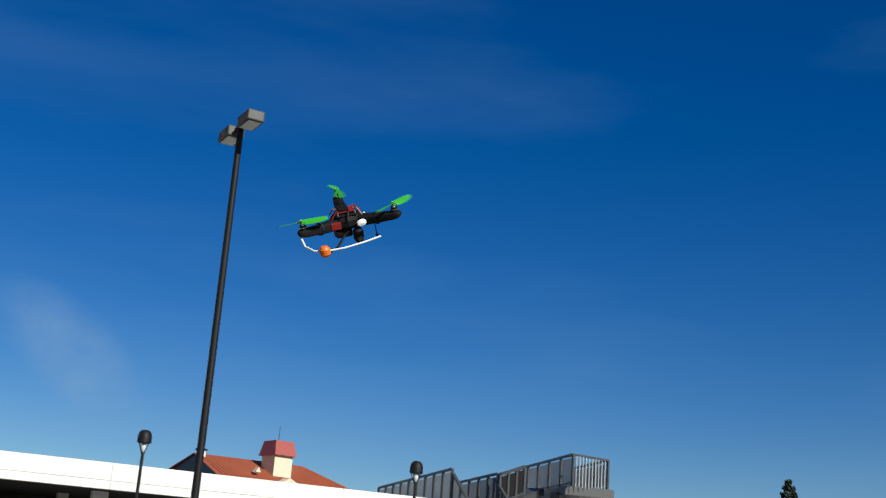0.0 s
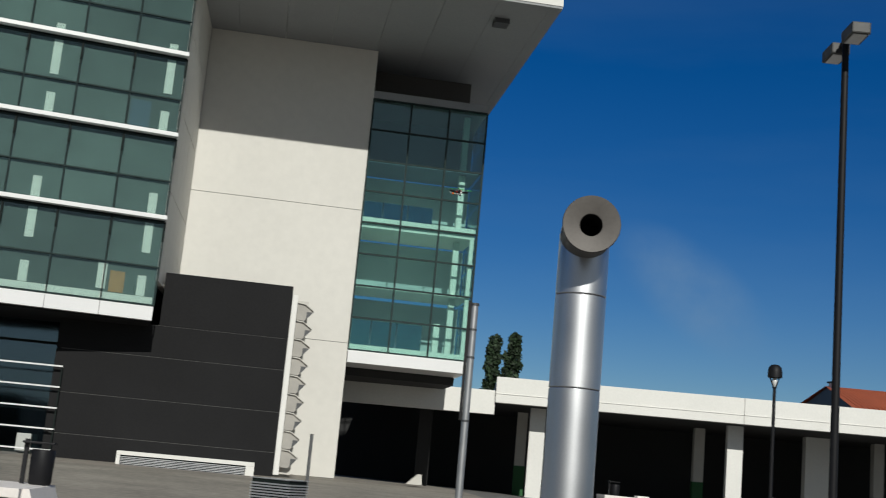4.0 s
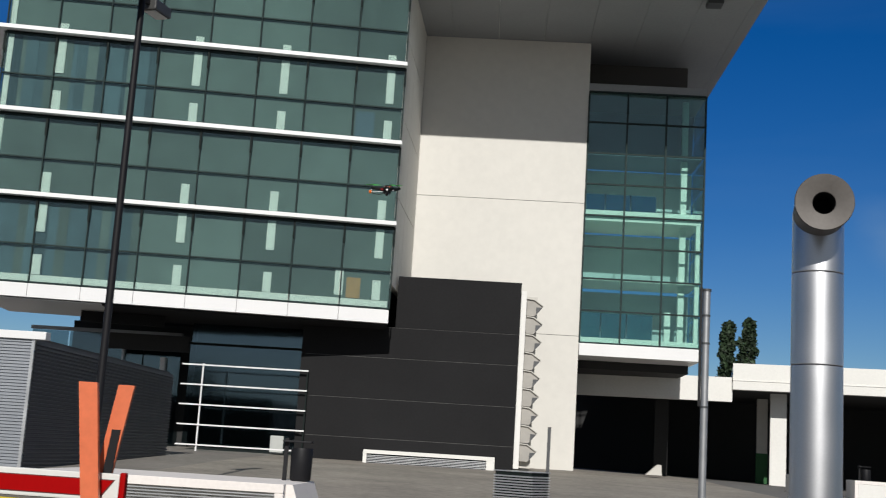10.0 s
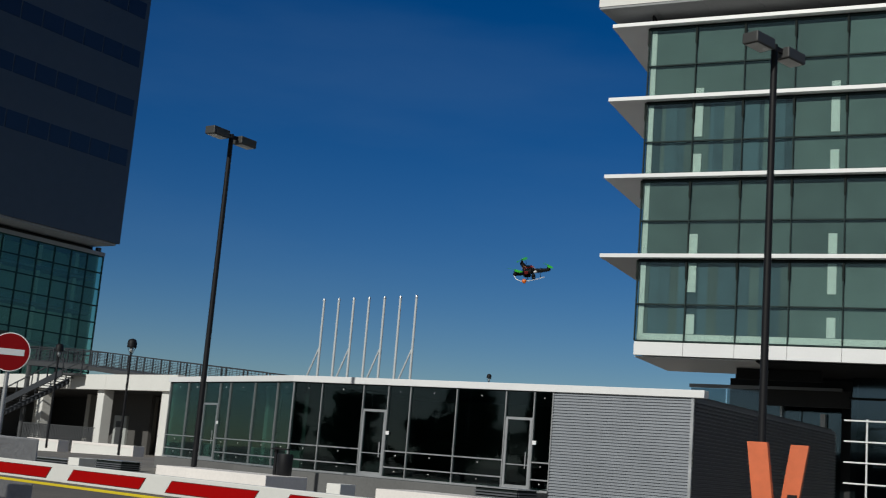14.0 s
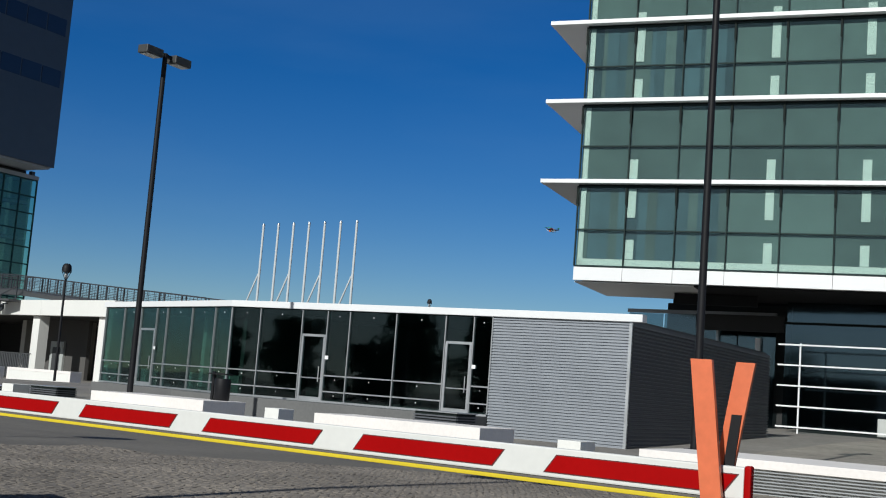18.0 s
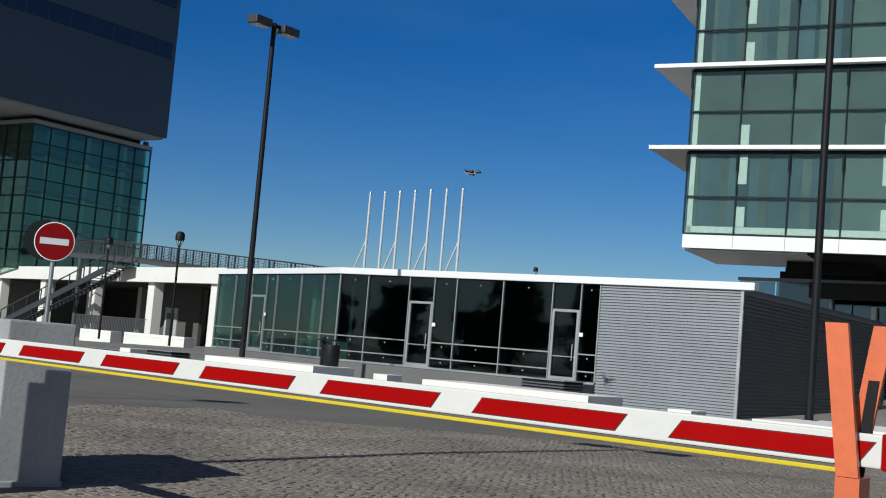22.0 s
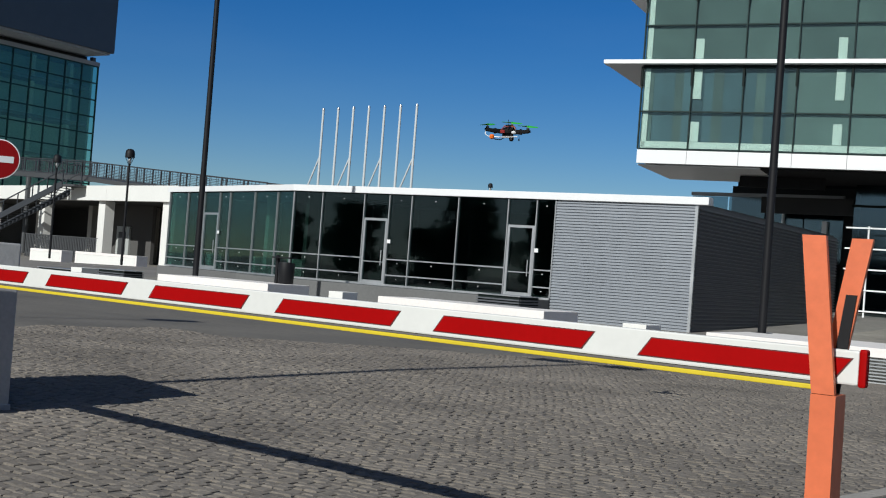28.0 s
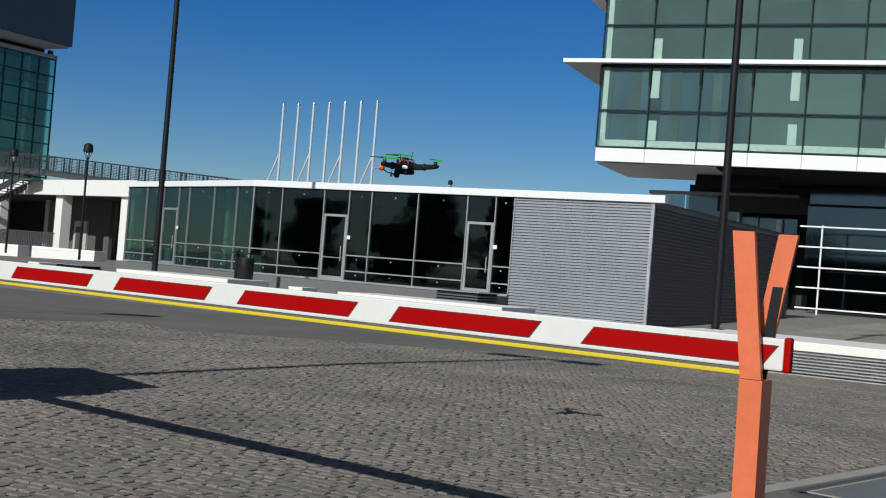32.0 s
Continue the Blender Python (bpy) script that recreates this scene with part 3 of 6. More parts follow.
    part("louvre_back", box(B(), 1.72, 2.26, 57.0, 57.2, 0.95, 9.1), M_CONCPALE, ob)
    for k in range(9):
        z = 1.25 + k * 0.86
        part("louvre_blade", prism(B(), [(1.74, z + 0.84), (2.11, z + 0.80), (2.52, z + 0.50), (2.49, z + 0.44), (2.11, z), (1.74, z + 0.02)], 56.62, 56.98), M_LOUVRE, ob)
        part("louvre_lip", prism(B(), [(1.74, z + 0.85), (2.11, z + 0.815), (2.54, z + 0.51), (2.52, z + 0.47), (2.09, z + 0.77), (1.74, z + 0.805)], 56.52, 56.618), M_CONCPALE, ob)
        # flat grey triangle painted as shadow below each louvre tip
        part("tip_shadow", prism(B(), [(2.18, z + 0.06), (2.49, z + 0.435), (2.20, z + 0.435)], 56.6, 56.617), M_GREYPAINT, ob)
    # entrance glass with white rails
    me = pane_mesh("entrance_pane", 1.415, 5.0, G_ENT)
    for i in range(4):
        piece("pane", me, ob, (-14.4 + i * 1.42 + 0.2, 59.0, 3.5))
    part("entrance_head", box(B(), -15.0, -8.76, 58.93, 59.1, 6.02, 6.12), M_FRAME, ob)
    me = pane_mesh("entrance_pane", 5.9, 0.95, G_ENT)
    piece("pane", me, ob, (-11.9, 59.0, 6.6))
    for k in range(5):
        z = 1.09 + k * 0.942
        part("white_rail", bar(B(), (-14.52, 56.27, z), (-8.46, 56.27, z), 0.068, 0.068), M_WHITEMETAL, ob)
    part("rail_post", bar(B(), (-13.52, 56.34, 0.6), (-13.52, 56.34, 4.95), 0.07, 0.07), M_WHITEMETAL, ob)
    part("rail_post", bar(B(), (-8.5, 56.36, 0.6), (-8.5, 56.36, 4.9), 0.07, 0.07), M_FRAME, ob)
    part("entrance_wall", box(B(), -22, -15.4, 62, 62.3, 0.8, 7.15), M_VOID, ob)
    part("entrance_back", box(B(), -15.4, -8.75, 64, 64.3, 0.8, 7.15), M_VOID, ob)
    me = pane_mesh("lobby_pane", 1.93, 5.5, G_ENT)
    for i in range(4):
        piece("pane", me, ob, (-22.9 + i * 2.0, 61.2, 3.75))
    part("lobby_post", box(B(), -16.9, -16.65, 60.9, 61.3, 0.8, 5.4), M_WHITEMETAL, ob)
    part("lobby_post", box(B(), -18.95, -18.85, 60.9, 61.15, 0.8, 6.5), M_ALU, ob)
    part("lobby_head", box(B(), -23.9, -15.9, 61.0, 61.3, 6.52, 6.7), M_ALUD, ob)
    part("notice_case", box(B(), -10.35, -9.7, 58.15, 58.4, 0.9, 1.75, 0.02), M_MESH, ob)
    part("lobby_beam", box(B(), -19.5, -15.0, 59.2, 59.5, 5.6, 6.4), M_VOID, ob)
    part("rear_mass", box(B(), FX0 + 0.2, -4.1, 66, 72, 0.8, 24.1), M_DARK, ob)
    return ob


M_LOUVRE = mat("weathered_louvre", (0.42, 0.40, 0.365), 0.8, var=0.14, scale=1.2)
M_BLIND = mat("roller_blind", (0.158, 0.199, 0.181), 0.9, rand=0.5, var=0.16, scale=0.35, fine=1.2)
M_STRIPB = mat("blue_grey_strip", (0.104, 0.158, 0.180), 0.9, rand=0.45, var=0.24, scale=0.8)
# dim blue-grey puts the shade of the rooms into the colour
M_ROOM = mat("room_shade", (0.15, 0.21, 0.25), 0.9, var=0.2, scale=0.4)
M_BAYIN = mat("bay_interior", (0.54, 0.62, 0.61), 0.85, var=0.15, scale=0.2)
M_CONCPALE = mat("pale_concrete", (0.60, 0.58, 0.53), 0.8, var=0.1, scale=1)
office()


# ---- the arcade ----


def arcade_east():
    ob = thing("arcade", (13.4, 66, 1.1), "long low white concrete arcade with dark open bays", "building")
    ax = Vector((1, -0.185, 0)).normalized()
    nrm = Vector((0.185, 1, 0)).normalized()

    def blk(name, s0, s1, d0, d1, z0, z1, m, label=""):
        bm = box(B(), s0, s1, d0, d1, z0, z1, 0.015)
        o = Vector((14.0, 68.7, 0))
        for v in bm.verts:
            v.co = o + ax * v.co.x + nrm * v.co.y + Vector((0, 0, v.co.z))
        return part(name, bm, m, ob, label)
    for k in range(6):
        blk("fascia", k * 14.4 + 0.01, k * 14.4 + 14.39, 0, 0.6, 6.0, 7.5, M_WHITE)
        blk("drip_edge", k * 14.4 + 0.01, k * 14.4 + 14.39, -0.04, 0.0, 6.5, 6.54, M_WHITE)
    blk("roof", 0, 86.4, 0.6, 16, 7.0, 7.4, M_WHITE)
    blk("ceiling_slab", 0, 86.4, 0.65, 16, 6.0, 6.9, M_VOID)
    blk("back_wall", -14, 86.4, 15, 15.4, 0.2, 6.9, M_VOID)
    for s in (1.9, 13.3, 25.0, 37.3, 50.3, 63.0, 76.0):
        q = s * 1.032 + 0.25
        blk("column", q, q + 0.92, 2.3, 2.9, 0.2, 6.0, M_WHITE)
    for s in (2.2, 13.6, 25.0, 36.4, 48.3, 60.4, 72.5):
        blk("inner_column", s - 0.55, s + 0.1, 8.0, 8.7, 0.3, 6.0, M_CONCPALE)
        blk("column_base_paint", s - 0.57, s + 0.12, 7.98, 8.72, 0.35, 2.6, M_GREEN, "green painted foot of the column")
    blk("wide_pier", 19.85, 21.75, 7.0, 7.8, 0.3, 6.0, M_WHITE)
    # lower lintel that runs under the glass bay
    blk("lintel", -9.2, 0.0, 0.25, 0.8, 5.3, 6.7, M_WHITE)
    # unseen roof, lengthened to keep sun off the back wall
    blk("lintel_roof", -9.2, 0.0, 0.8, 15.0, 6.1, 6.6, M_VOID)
    # pier painted near black for the shade it stands in
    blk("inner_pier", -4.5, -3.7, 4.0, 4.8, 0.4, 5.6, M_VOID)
    return ob


M_TOWERIN = mat("tower_interior", (0.62, 0.68, 0.63), 0.85, var=0.15, scale=0.2)
M_TFRAME = mat("green_frame", (0.016, 0.050, 0.042), 0.6, var=0.1, spec=0.2)
M_TREAD = mat("tread_grating", (0.03, 0.031, 0.033), 0.7, var=0.1)


WEST = Matrix.Translation((-59.8, 58.95, 0)) @ Matrix.Rotation(-0.236, 4, "Z")


def arcade_west():
    ob = thing("arcade", (-80, 66, 0.6), "white concrete arcade wing behind the glass pavilion", "building")

    def put(name, bm, material, parent=ob, label=""):
        bmesh.ops.transform(bm, matrix=WEST, verts=bm.verts)
        return part(name, bm, material, parent, label)
    for k in range(8):
        x = -10.0 * (k + 1)
        put("fascia", box(B(), x + 0.01, x + 9.99, 0, 0.6, 4.8, 5.92, 0.015), M_WHITE)
        put("column", box(B(), x - 1.75, x - 0.75, 0.4, 1.2, 0.0, 4.8, 0.02), M_WHITE)
        put("inner_column", box(B(), x - 4.2, x - 3.5, 6.0, 6.7, 0.0, 4.8), M_CONCPALE)
    put("end_pier", box(B(), -2.3, -0.6, 0.3, 1.3, 0.0, 4.797, 0.02), M_WHITE)
    put("roof", box(B(), -80, 0, 0.6, 18, 5.4, 5.85), M_WHITE)
    put("ceiling_slab", box(B(), -80, 0, 0.65, 18, 4.8, 5.35), M_VOID)
    put("back_wall", box(B(), -80, 0, 12, 12.3, 0.0, 4.8), M_VOID)
    put("end_wall", box(B(), -0.5, -0.2, 3.0, 12, 0.0, 4.8), M_VOID)
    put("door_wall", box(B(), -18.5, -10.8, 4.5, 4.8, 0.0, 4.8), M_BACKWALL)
    d = put("door_frame", box(B(), -15.9, -13.9, 4.3, 4.48, 0.3, 3.1), M_MESH, ob, "grey service door frame")
    put("door_leaf", box(B(), -15.5, -14.4, 4.26, 4.297, 0.35, 2.65), M_GREYPAINT, d)
    return ob


arcade_east()
arcade_west()


# ---- the glass pavilion ----
def corrugated(x0, x1, y, z0, z1, along, pitch=0.088, depth=0.045):
    """A sheet with level ribs; along is 'x' or 'y' (then y is the fixed x)."""
    bm = B()
    n = int((z1 - z0) / pitch)
    prof = []
    for k in range(n):
        z = z0 + k * pitch
        prof += [(0.0, z), (0.0, z + pitch * 0.35), (-depth, z + pitch * 0.5), (-depth, z + pitch * 0.85)]
    prof.append((0.0, z0 + n * pitch))
    prof.append((0.0, z1))
    rows = []
    for d, z in prof:
        if along == "x":
            rows.append((bm.verts.new((x0, y + d, z)), bm.verts.new((x1, y + d, z))))
        else:
            rows.append((bm.verts.new((y - d, x0, z)), bm.verts.new((y - d, x1, z))))
    for a, b in zip(rows, rows[1:]):
        bm.faces.new((a[0], a[1], b[1], b[0]))
    return bm


def glazing(ob, at, turn, stops, doors, zb, zt):
    """A glass front along x from at, turned about z: panes, mullions, rails and doors between the stops."""
    m = Matrix.Translation(at) @ Matrix.Rotation(turn, 4, "Z")

    def put(name, bm, material, parent=ob, label=""):
        bmesh.ops.transform(bm, matrix=m, verts=bm.verts)
        return part(name, bm, material, parent, label)
    for i, (a, b) in enumerate(zip(stops, stops[1:])):
        if i in doors:
            d = put("door", box(B(), a + 0.03, b - 0.03, -0.03, 0.03, 2.98, 3.06), M_ALU, ob, "aluminium framed glass door")
            for xx in (a + 0.03, b - 0.11):
                put("stile", box(B(), xx, xx + 0.08, -0.05, 0.05, zb, 2.98), M_ALU, d)
            put("bottom_rail", box(B(), a + 0.11, b - 0.11, -0.03, 0.03, zb, zb + 0.1), M_ALU, d)
            put("push_bar", box(B(), a + 0.11, b - 0.11, -0.035, -0.01, 1.6, 1.63), M_ALU, d)
            put("handle", tube(B(), (b - 0.17, -0.1, 1.5), (b - 0.17, -0.1, 2.0), 0.016, n=8), M_ALU, d, "tubular door handle")
            put("pane", box(B(), a + 0.11, b - 0.11, -0.006, 0.006, zb + 0.1, 2.98), G_PAV, d)
            put("pane", box(B(), a + 0.03, b - 0.03, -0.006, 0.006, 3.06, zt), G_PAV)
            put("door_plate", box(B(), b + 0.02, b + 0.15, -0.07, -0.055, 2.25, 2.37), M_PLASTICW)
        else:
            put("pane", box(B(), a + 0.03, b - 0.03, -0.006, 0.006, zb, zt), G_PAV)
            for z in (1.2, 1.72):
                put("glazing_rail", box(B(), a + 0.02, b - 0.02, -0.04, -0.01, z - 0.02, z + 0.02), M_ALU)
            for z in (1.06, 1.58, 3.66):
                put("marker_dot", box(B(), (a + b) / 2 - 0.016, (a + b) / 2 + 0.016, -0.016, -0.008, z, z + 0.032), M_PLASTICW)
    for x in stops:
        put("mullion", box(B(), x - 0.02, x + 0.02, -0.06, 0.06, zb, zt), M_ALUD)
    put("sill", box(B(), stops[0] - 0.02, stops[-1], -0.08, 0.1, zb - 0.06, zb), M_ALU)
    put("head", box(B(), stops[0] - 0.02, stops[-1], -0.05, 0.08, zt, zt + 0.1), M_FRAME)
    return put


def pavilion():
    ob = thing("glass_pavilion", (-23, 36, 0.3), "low glass pavilion with white roof edge and ribbed steel end", "building")
    Y, zb, zt = 32.5, 0.9, 3.84
    glazing(ob, (0, Y, 0), 0.0, [-27.27, -26.01, -24.23, -23.2, -22.31, -20.52, -18.7, -17.7, -17.06], {2, 6}, zb, zt)
    part("roof_edge", box(B(), -27.3, -12.25, Y - 0.12, Y + 0.25, 3.87, 4.09, 0.015), M_WHITEMETAL, ob, "thin white roof edge")
    part("roof", box(B(), -27.2, -12.7, Y + 0.26, 47.4, 3.88, 3.96), M_GREYPAINT, ob)
    part("floor", box(B(), -27.2, -17.1, Y + 0.1, 47, 0.75, 0.86), M_PLINTH, ob)
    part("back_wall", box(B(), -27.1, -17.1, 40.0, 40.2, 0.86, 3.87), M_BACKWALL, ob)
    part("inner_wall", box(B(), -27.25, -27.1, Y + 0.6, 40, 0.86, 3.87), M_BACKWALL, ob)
    part("plinth", box(B(), -28.3, -17.07, 30.9, 33, -0.1, 0.84, 0.02), M_PLINTH, ob, "grey concrete plinth")
    # west front, turned back from the road
    at, turn, n = (-36.6, 35.75, 0), -0.335, 9.86
    put = glazing(ob, at, turn, [0, 1.66, 3.1, 4.38, 5.21, 7.1, 8.75, n], {2}, zb, zt)
    put("roof_edge", box(B(), -0.1, n + 0.05, -0.12, 0.25, 3.872, 4.088, 0.015), M_WHITEMETAL, ob, "thin white roof edge")
    put("roof", box(B(), 0, n - 0.1, 0.26, 11, 3.86, 3.94), M_GREYPAINT)
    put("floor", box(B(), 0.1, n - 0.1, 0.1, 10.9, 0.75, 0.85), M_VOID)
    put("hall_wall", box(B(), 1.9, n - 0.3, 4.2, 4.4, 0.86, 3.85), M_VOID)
    put("rear_glass", box(B(), 0, n - 0.1, 10.9, 10.93, 0.9, 3.85), G_PAV)
    put("west_glass", box(B(), -0.03, 0, 0.06, 10.9, 0.9, 3.85), G_PAV)
    for x, y in ((6.0, 1.3), (3.9, 2.6), (1.0, 4.5), (8.2, 3.0)):
        put("inner_column", box(B(), x - 0.13, x + 0.13, y - 0.13, y + 0.13, 0.86, 3.86), M_COL)
    for x in (1.1, 4.8, 7.6):
        put("counter", box(B(), x, x + 0.45, 1.2, 1.7, 0.86, 1.5), M_COL)
    put("plinth", box(B(), -0.1, n + 0.2, -0.35, 0.06, -0.1, 0.83, 0.02), M_PLINTH)
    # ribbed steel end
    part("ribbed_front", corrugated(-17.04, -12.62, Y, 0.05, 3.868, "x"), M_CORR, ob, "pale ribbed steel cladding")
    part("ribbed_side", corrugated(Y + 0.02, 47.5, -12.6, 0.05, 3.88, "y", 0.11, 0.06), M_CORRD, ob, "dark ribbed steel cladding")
    part("core", box(B(), -17.0, -12.66, Y + 0.04, 47.4, 0.0, 3.87), M_FRAME, ob)
    part("corner_trim", box(B(), -12.66, -12.57, Y - 0.05, Y + 0.04, 0.05, 3.88), M_ALU, ob)
    return ob


pavilion()


# ---- the tower to the west ----
def tower():
    ob = thing("tower_building", (-105, 72, 0.5), "dark clad tower over a green-glass box", "building")
    X = -95.0
    y0, y1, z0, z1 = 67.3, 81.4, 5.8, 19.2
    n, rows = 7, 8
    w, h = (y1 - y0) / n, (z1 - z0) / rows
    me = pane_mesh("pane", w - 0.12, h - 0.12, G_TOWER)
    for i in range(n):
        for j in range(rows):
            piece("pane", me, ob, (X, y0 + (i + 0.5) * w, z0 + (j + 0.5) * h), math.pi / 2)
    for i in range(n + 1):
        part("mullion", box(B(), X - 0.08, X + 0.08, y0 + i * w - 0.05, y0 + i * w + 0.05, z0, z1), M_TFRAME, ob)
    for j in range(rows + 1):
        part("transom", box(B(), X - 0.07, X + 0.07, y0, y1, z0 + j * h - 0.06, z0 + j * h + 0.06), M_TFRAME, ob)
    w2 = 2.0
    me = pane_mesh("pane", w2 - 0.12, h - 0.12, G_TOWER)
    for i in range(3):
        for j in range(rows):
            piece("pane", me, ob, (X - 6.0 + (i + 0.5) * w2, y0, z0 + (j + 0.5) * h))
    for i in range(3):
        part("mullion", box(B(), X - 6.07 + i * w2, X - 5.93 + i * w2, y0 - 0.08, y0 + 0.08, z0, z1), M_TFRAME, ob)
    for j in range(rows + 1):
        part("transom", box(B(), X - 6, X, y0 - 0.07, y0 + 0.07, z0 + j * h - 0.06, z0 + j * h + 0.06), M_TFRAME, ob)
    for j in range(4):
        z = z0 + 0.3 + j * 3.6
        part("inner_floor", box(B(), X - 6, X - 0.5, y0 + 0.5, y1 - 0.3, z - 0.15, z + 0.15), M_SOFFIT, ob)
        for y in (70.5, 75, 79.5):
            part("inner_column", box(B(), X - 2.0, X - 1.6, y - 0.2, y + 0.2, z + 0.15, z + 3.45), M_COL, ob)
    part("core_wall", box(B(), X - 3.2, X - 2.9, y0 + 2.4, y1 - 0.2, z0, z1), M_TOWERIN, ob)
    part("core_wall", box(B(), X - 6.0, X - 3.21, y0 + 2.0, y0 + 2.3, z0, z1), M_TOWERIN, ob)
    part("core_wall", box(B(), X - 3.2, X - 0.4, y1 - 0.5, y1 - 0.25, z0, z1), M_TOWERIN, ob)
    part("glass_head", box(B(), X - 6, X + 0.1, y0 - 0.05, y1 + 0.1, z1 + 0.06, z1 + 0.45), M_SOFFIT, ob)
    part("pale_wall", box(B(), X - 20, X - 6.1, y0 - 1.0, y1, 0.5, 20.4), M_SOFFIT, ob)
    # overhanging upper body
    part("upper_body", box(B(), -125, -92.0, 45, 80.7, 20.3, 58, 0.05), M_TOWER, ob)
    for z in (28.2, 33.4, 38.6, 43.8, 49):
        for k in range(14):
            y = 46 + k * 2.45
            part("window", box(B(), -92.01, -91.96, y, y + 2.3, z, z + 1.7), M_TOWERW, ob)
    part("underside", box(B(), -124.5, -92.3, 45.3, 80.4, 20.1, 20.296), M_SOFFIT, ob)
    part("roof_gap", box(B(), X - 5.5, X - 0.8, y0 + 0.8, y1 - 0.8, z1 + 0.46, 20.1), M_VOID, ob)
    part("corner_prop", box(B(), X - 0.6, X - 0.2, y1 - 0.6, y1 - 0.2, z1 + 0.46, 20.1), M_GREYPAINT, ob)
    return ob


tower()


# ---- footbridge and stair of the west wing ----
M_STAIRD = mat("slate_steel_paint", (0.045, 0.05, 0.058), 0.6, metal=0.2, var=0.1)
BRIDGE = [(-48, 2, 7.9), (-36.5, 2, 7.42), (-16, 2, 6.6), (-4, 2, 5.75), (9, 2, 4.85)]
RAILH = 1.35


def footbridge():
    ob = thing("footbridge", (-74, 64, 0.6), "grey steel footbridge with mesh railing, sloping over the arcade", "footbridge")
    P = [WEST @ Vector(p) for p in BRIDGE]
    for a, b in zip(P, P[1:]):
        part("deck", bar(B(), a, b, 2.2, 0.35), M_GREYPAINT, ob)
        d = b - a
        n = max(2, int(d.length / 2.3))
        side = Vector((-d.y, d.x, 0)).normalized() * 1.05
        for off in (side, -side):
            for z in (RAILH, 0.25):
                part("rail", bar(B(), a + off + Vector((0, 0, z)), b + off + Vector((0, 0, z)), 0.08, 0.08), M_STAIRD, ob)
            for k in range(n + 1):
                q = a + d * (k / n) + off
                part("rail_post", bar(B(), q, q + Vector((0, 0, RAILH)), 0.09, 0.09), M_STAIRD, ob)
            for k in range(8):
                z = Vector((0, 0, 0.36 + 0.115 * k))
                part("wire", bar(B(), a + off + z, b + off + z, 0.02, 0.024), M_STAIRD, ob)
            for k in range(n * 3):
                q = a + d * ((k + 0.5) / (n * 3)) + off
                part("baluster", bar(B(), q + Vector((0, 0, 0.25)), q + Vector((0, 0, RAILH - 0.02)), 0.03, 0.02), M_STAIRD, ob)
    for x, z in ((-96, 7.1), (-80.5, 6.5)):
        part("support", tube(B(), (x, 62.9, 0.4), (x, 62.9, z), 0.2, n=10), M_GREYPAINT, ob)
    part("landing", box(B(), -75.0, -72.6, 60.9, 67.0, 5.75, 5.9), M_GREYPAINT, ob)
    # stair flight down to the west
    a, b = Vector((-74, 61.8, 5.9)), Vector((-87.5, 61.8, 0.7))
    for y in (-0.9, 0.9):
        off = Vector((0, y, 0))
        part("stringer", bar(B(), a + off, b + off, 0.12, 0.45), M_STAIRD, ob)
        part("stair_rail", bar(B(), a + off + Vector((0, 0, 1.1)), b + off + Vector((0, 0, 1.1)), 0.08, 0.08), M_STAIRD, ob)
        for k in range(9):
            q = a + (b - a) * (k / 8) + off
            part("stair_post", bar(B(), q, q + Vector((0, 0, 1.1)), 0.07, 0.07), M_STAIRD, ob)
    for k in range(28):
        q = a + (b - a) * ((k + 0.5) / 28)
        part("tread", box(B(), q.x - 0.16, q.x + 0.16, 60.9, 62.7, q.z - 0.02, q.z + 0.02), M_TREAD, ob)
    return ob


footbridge()


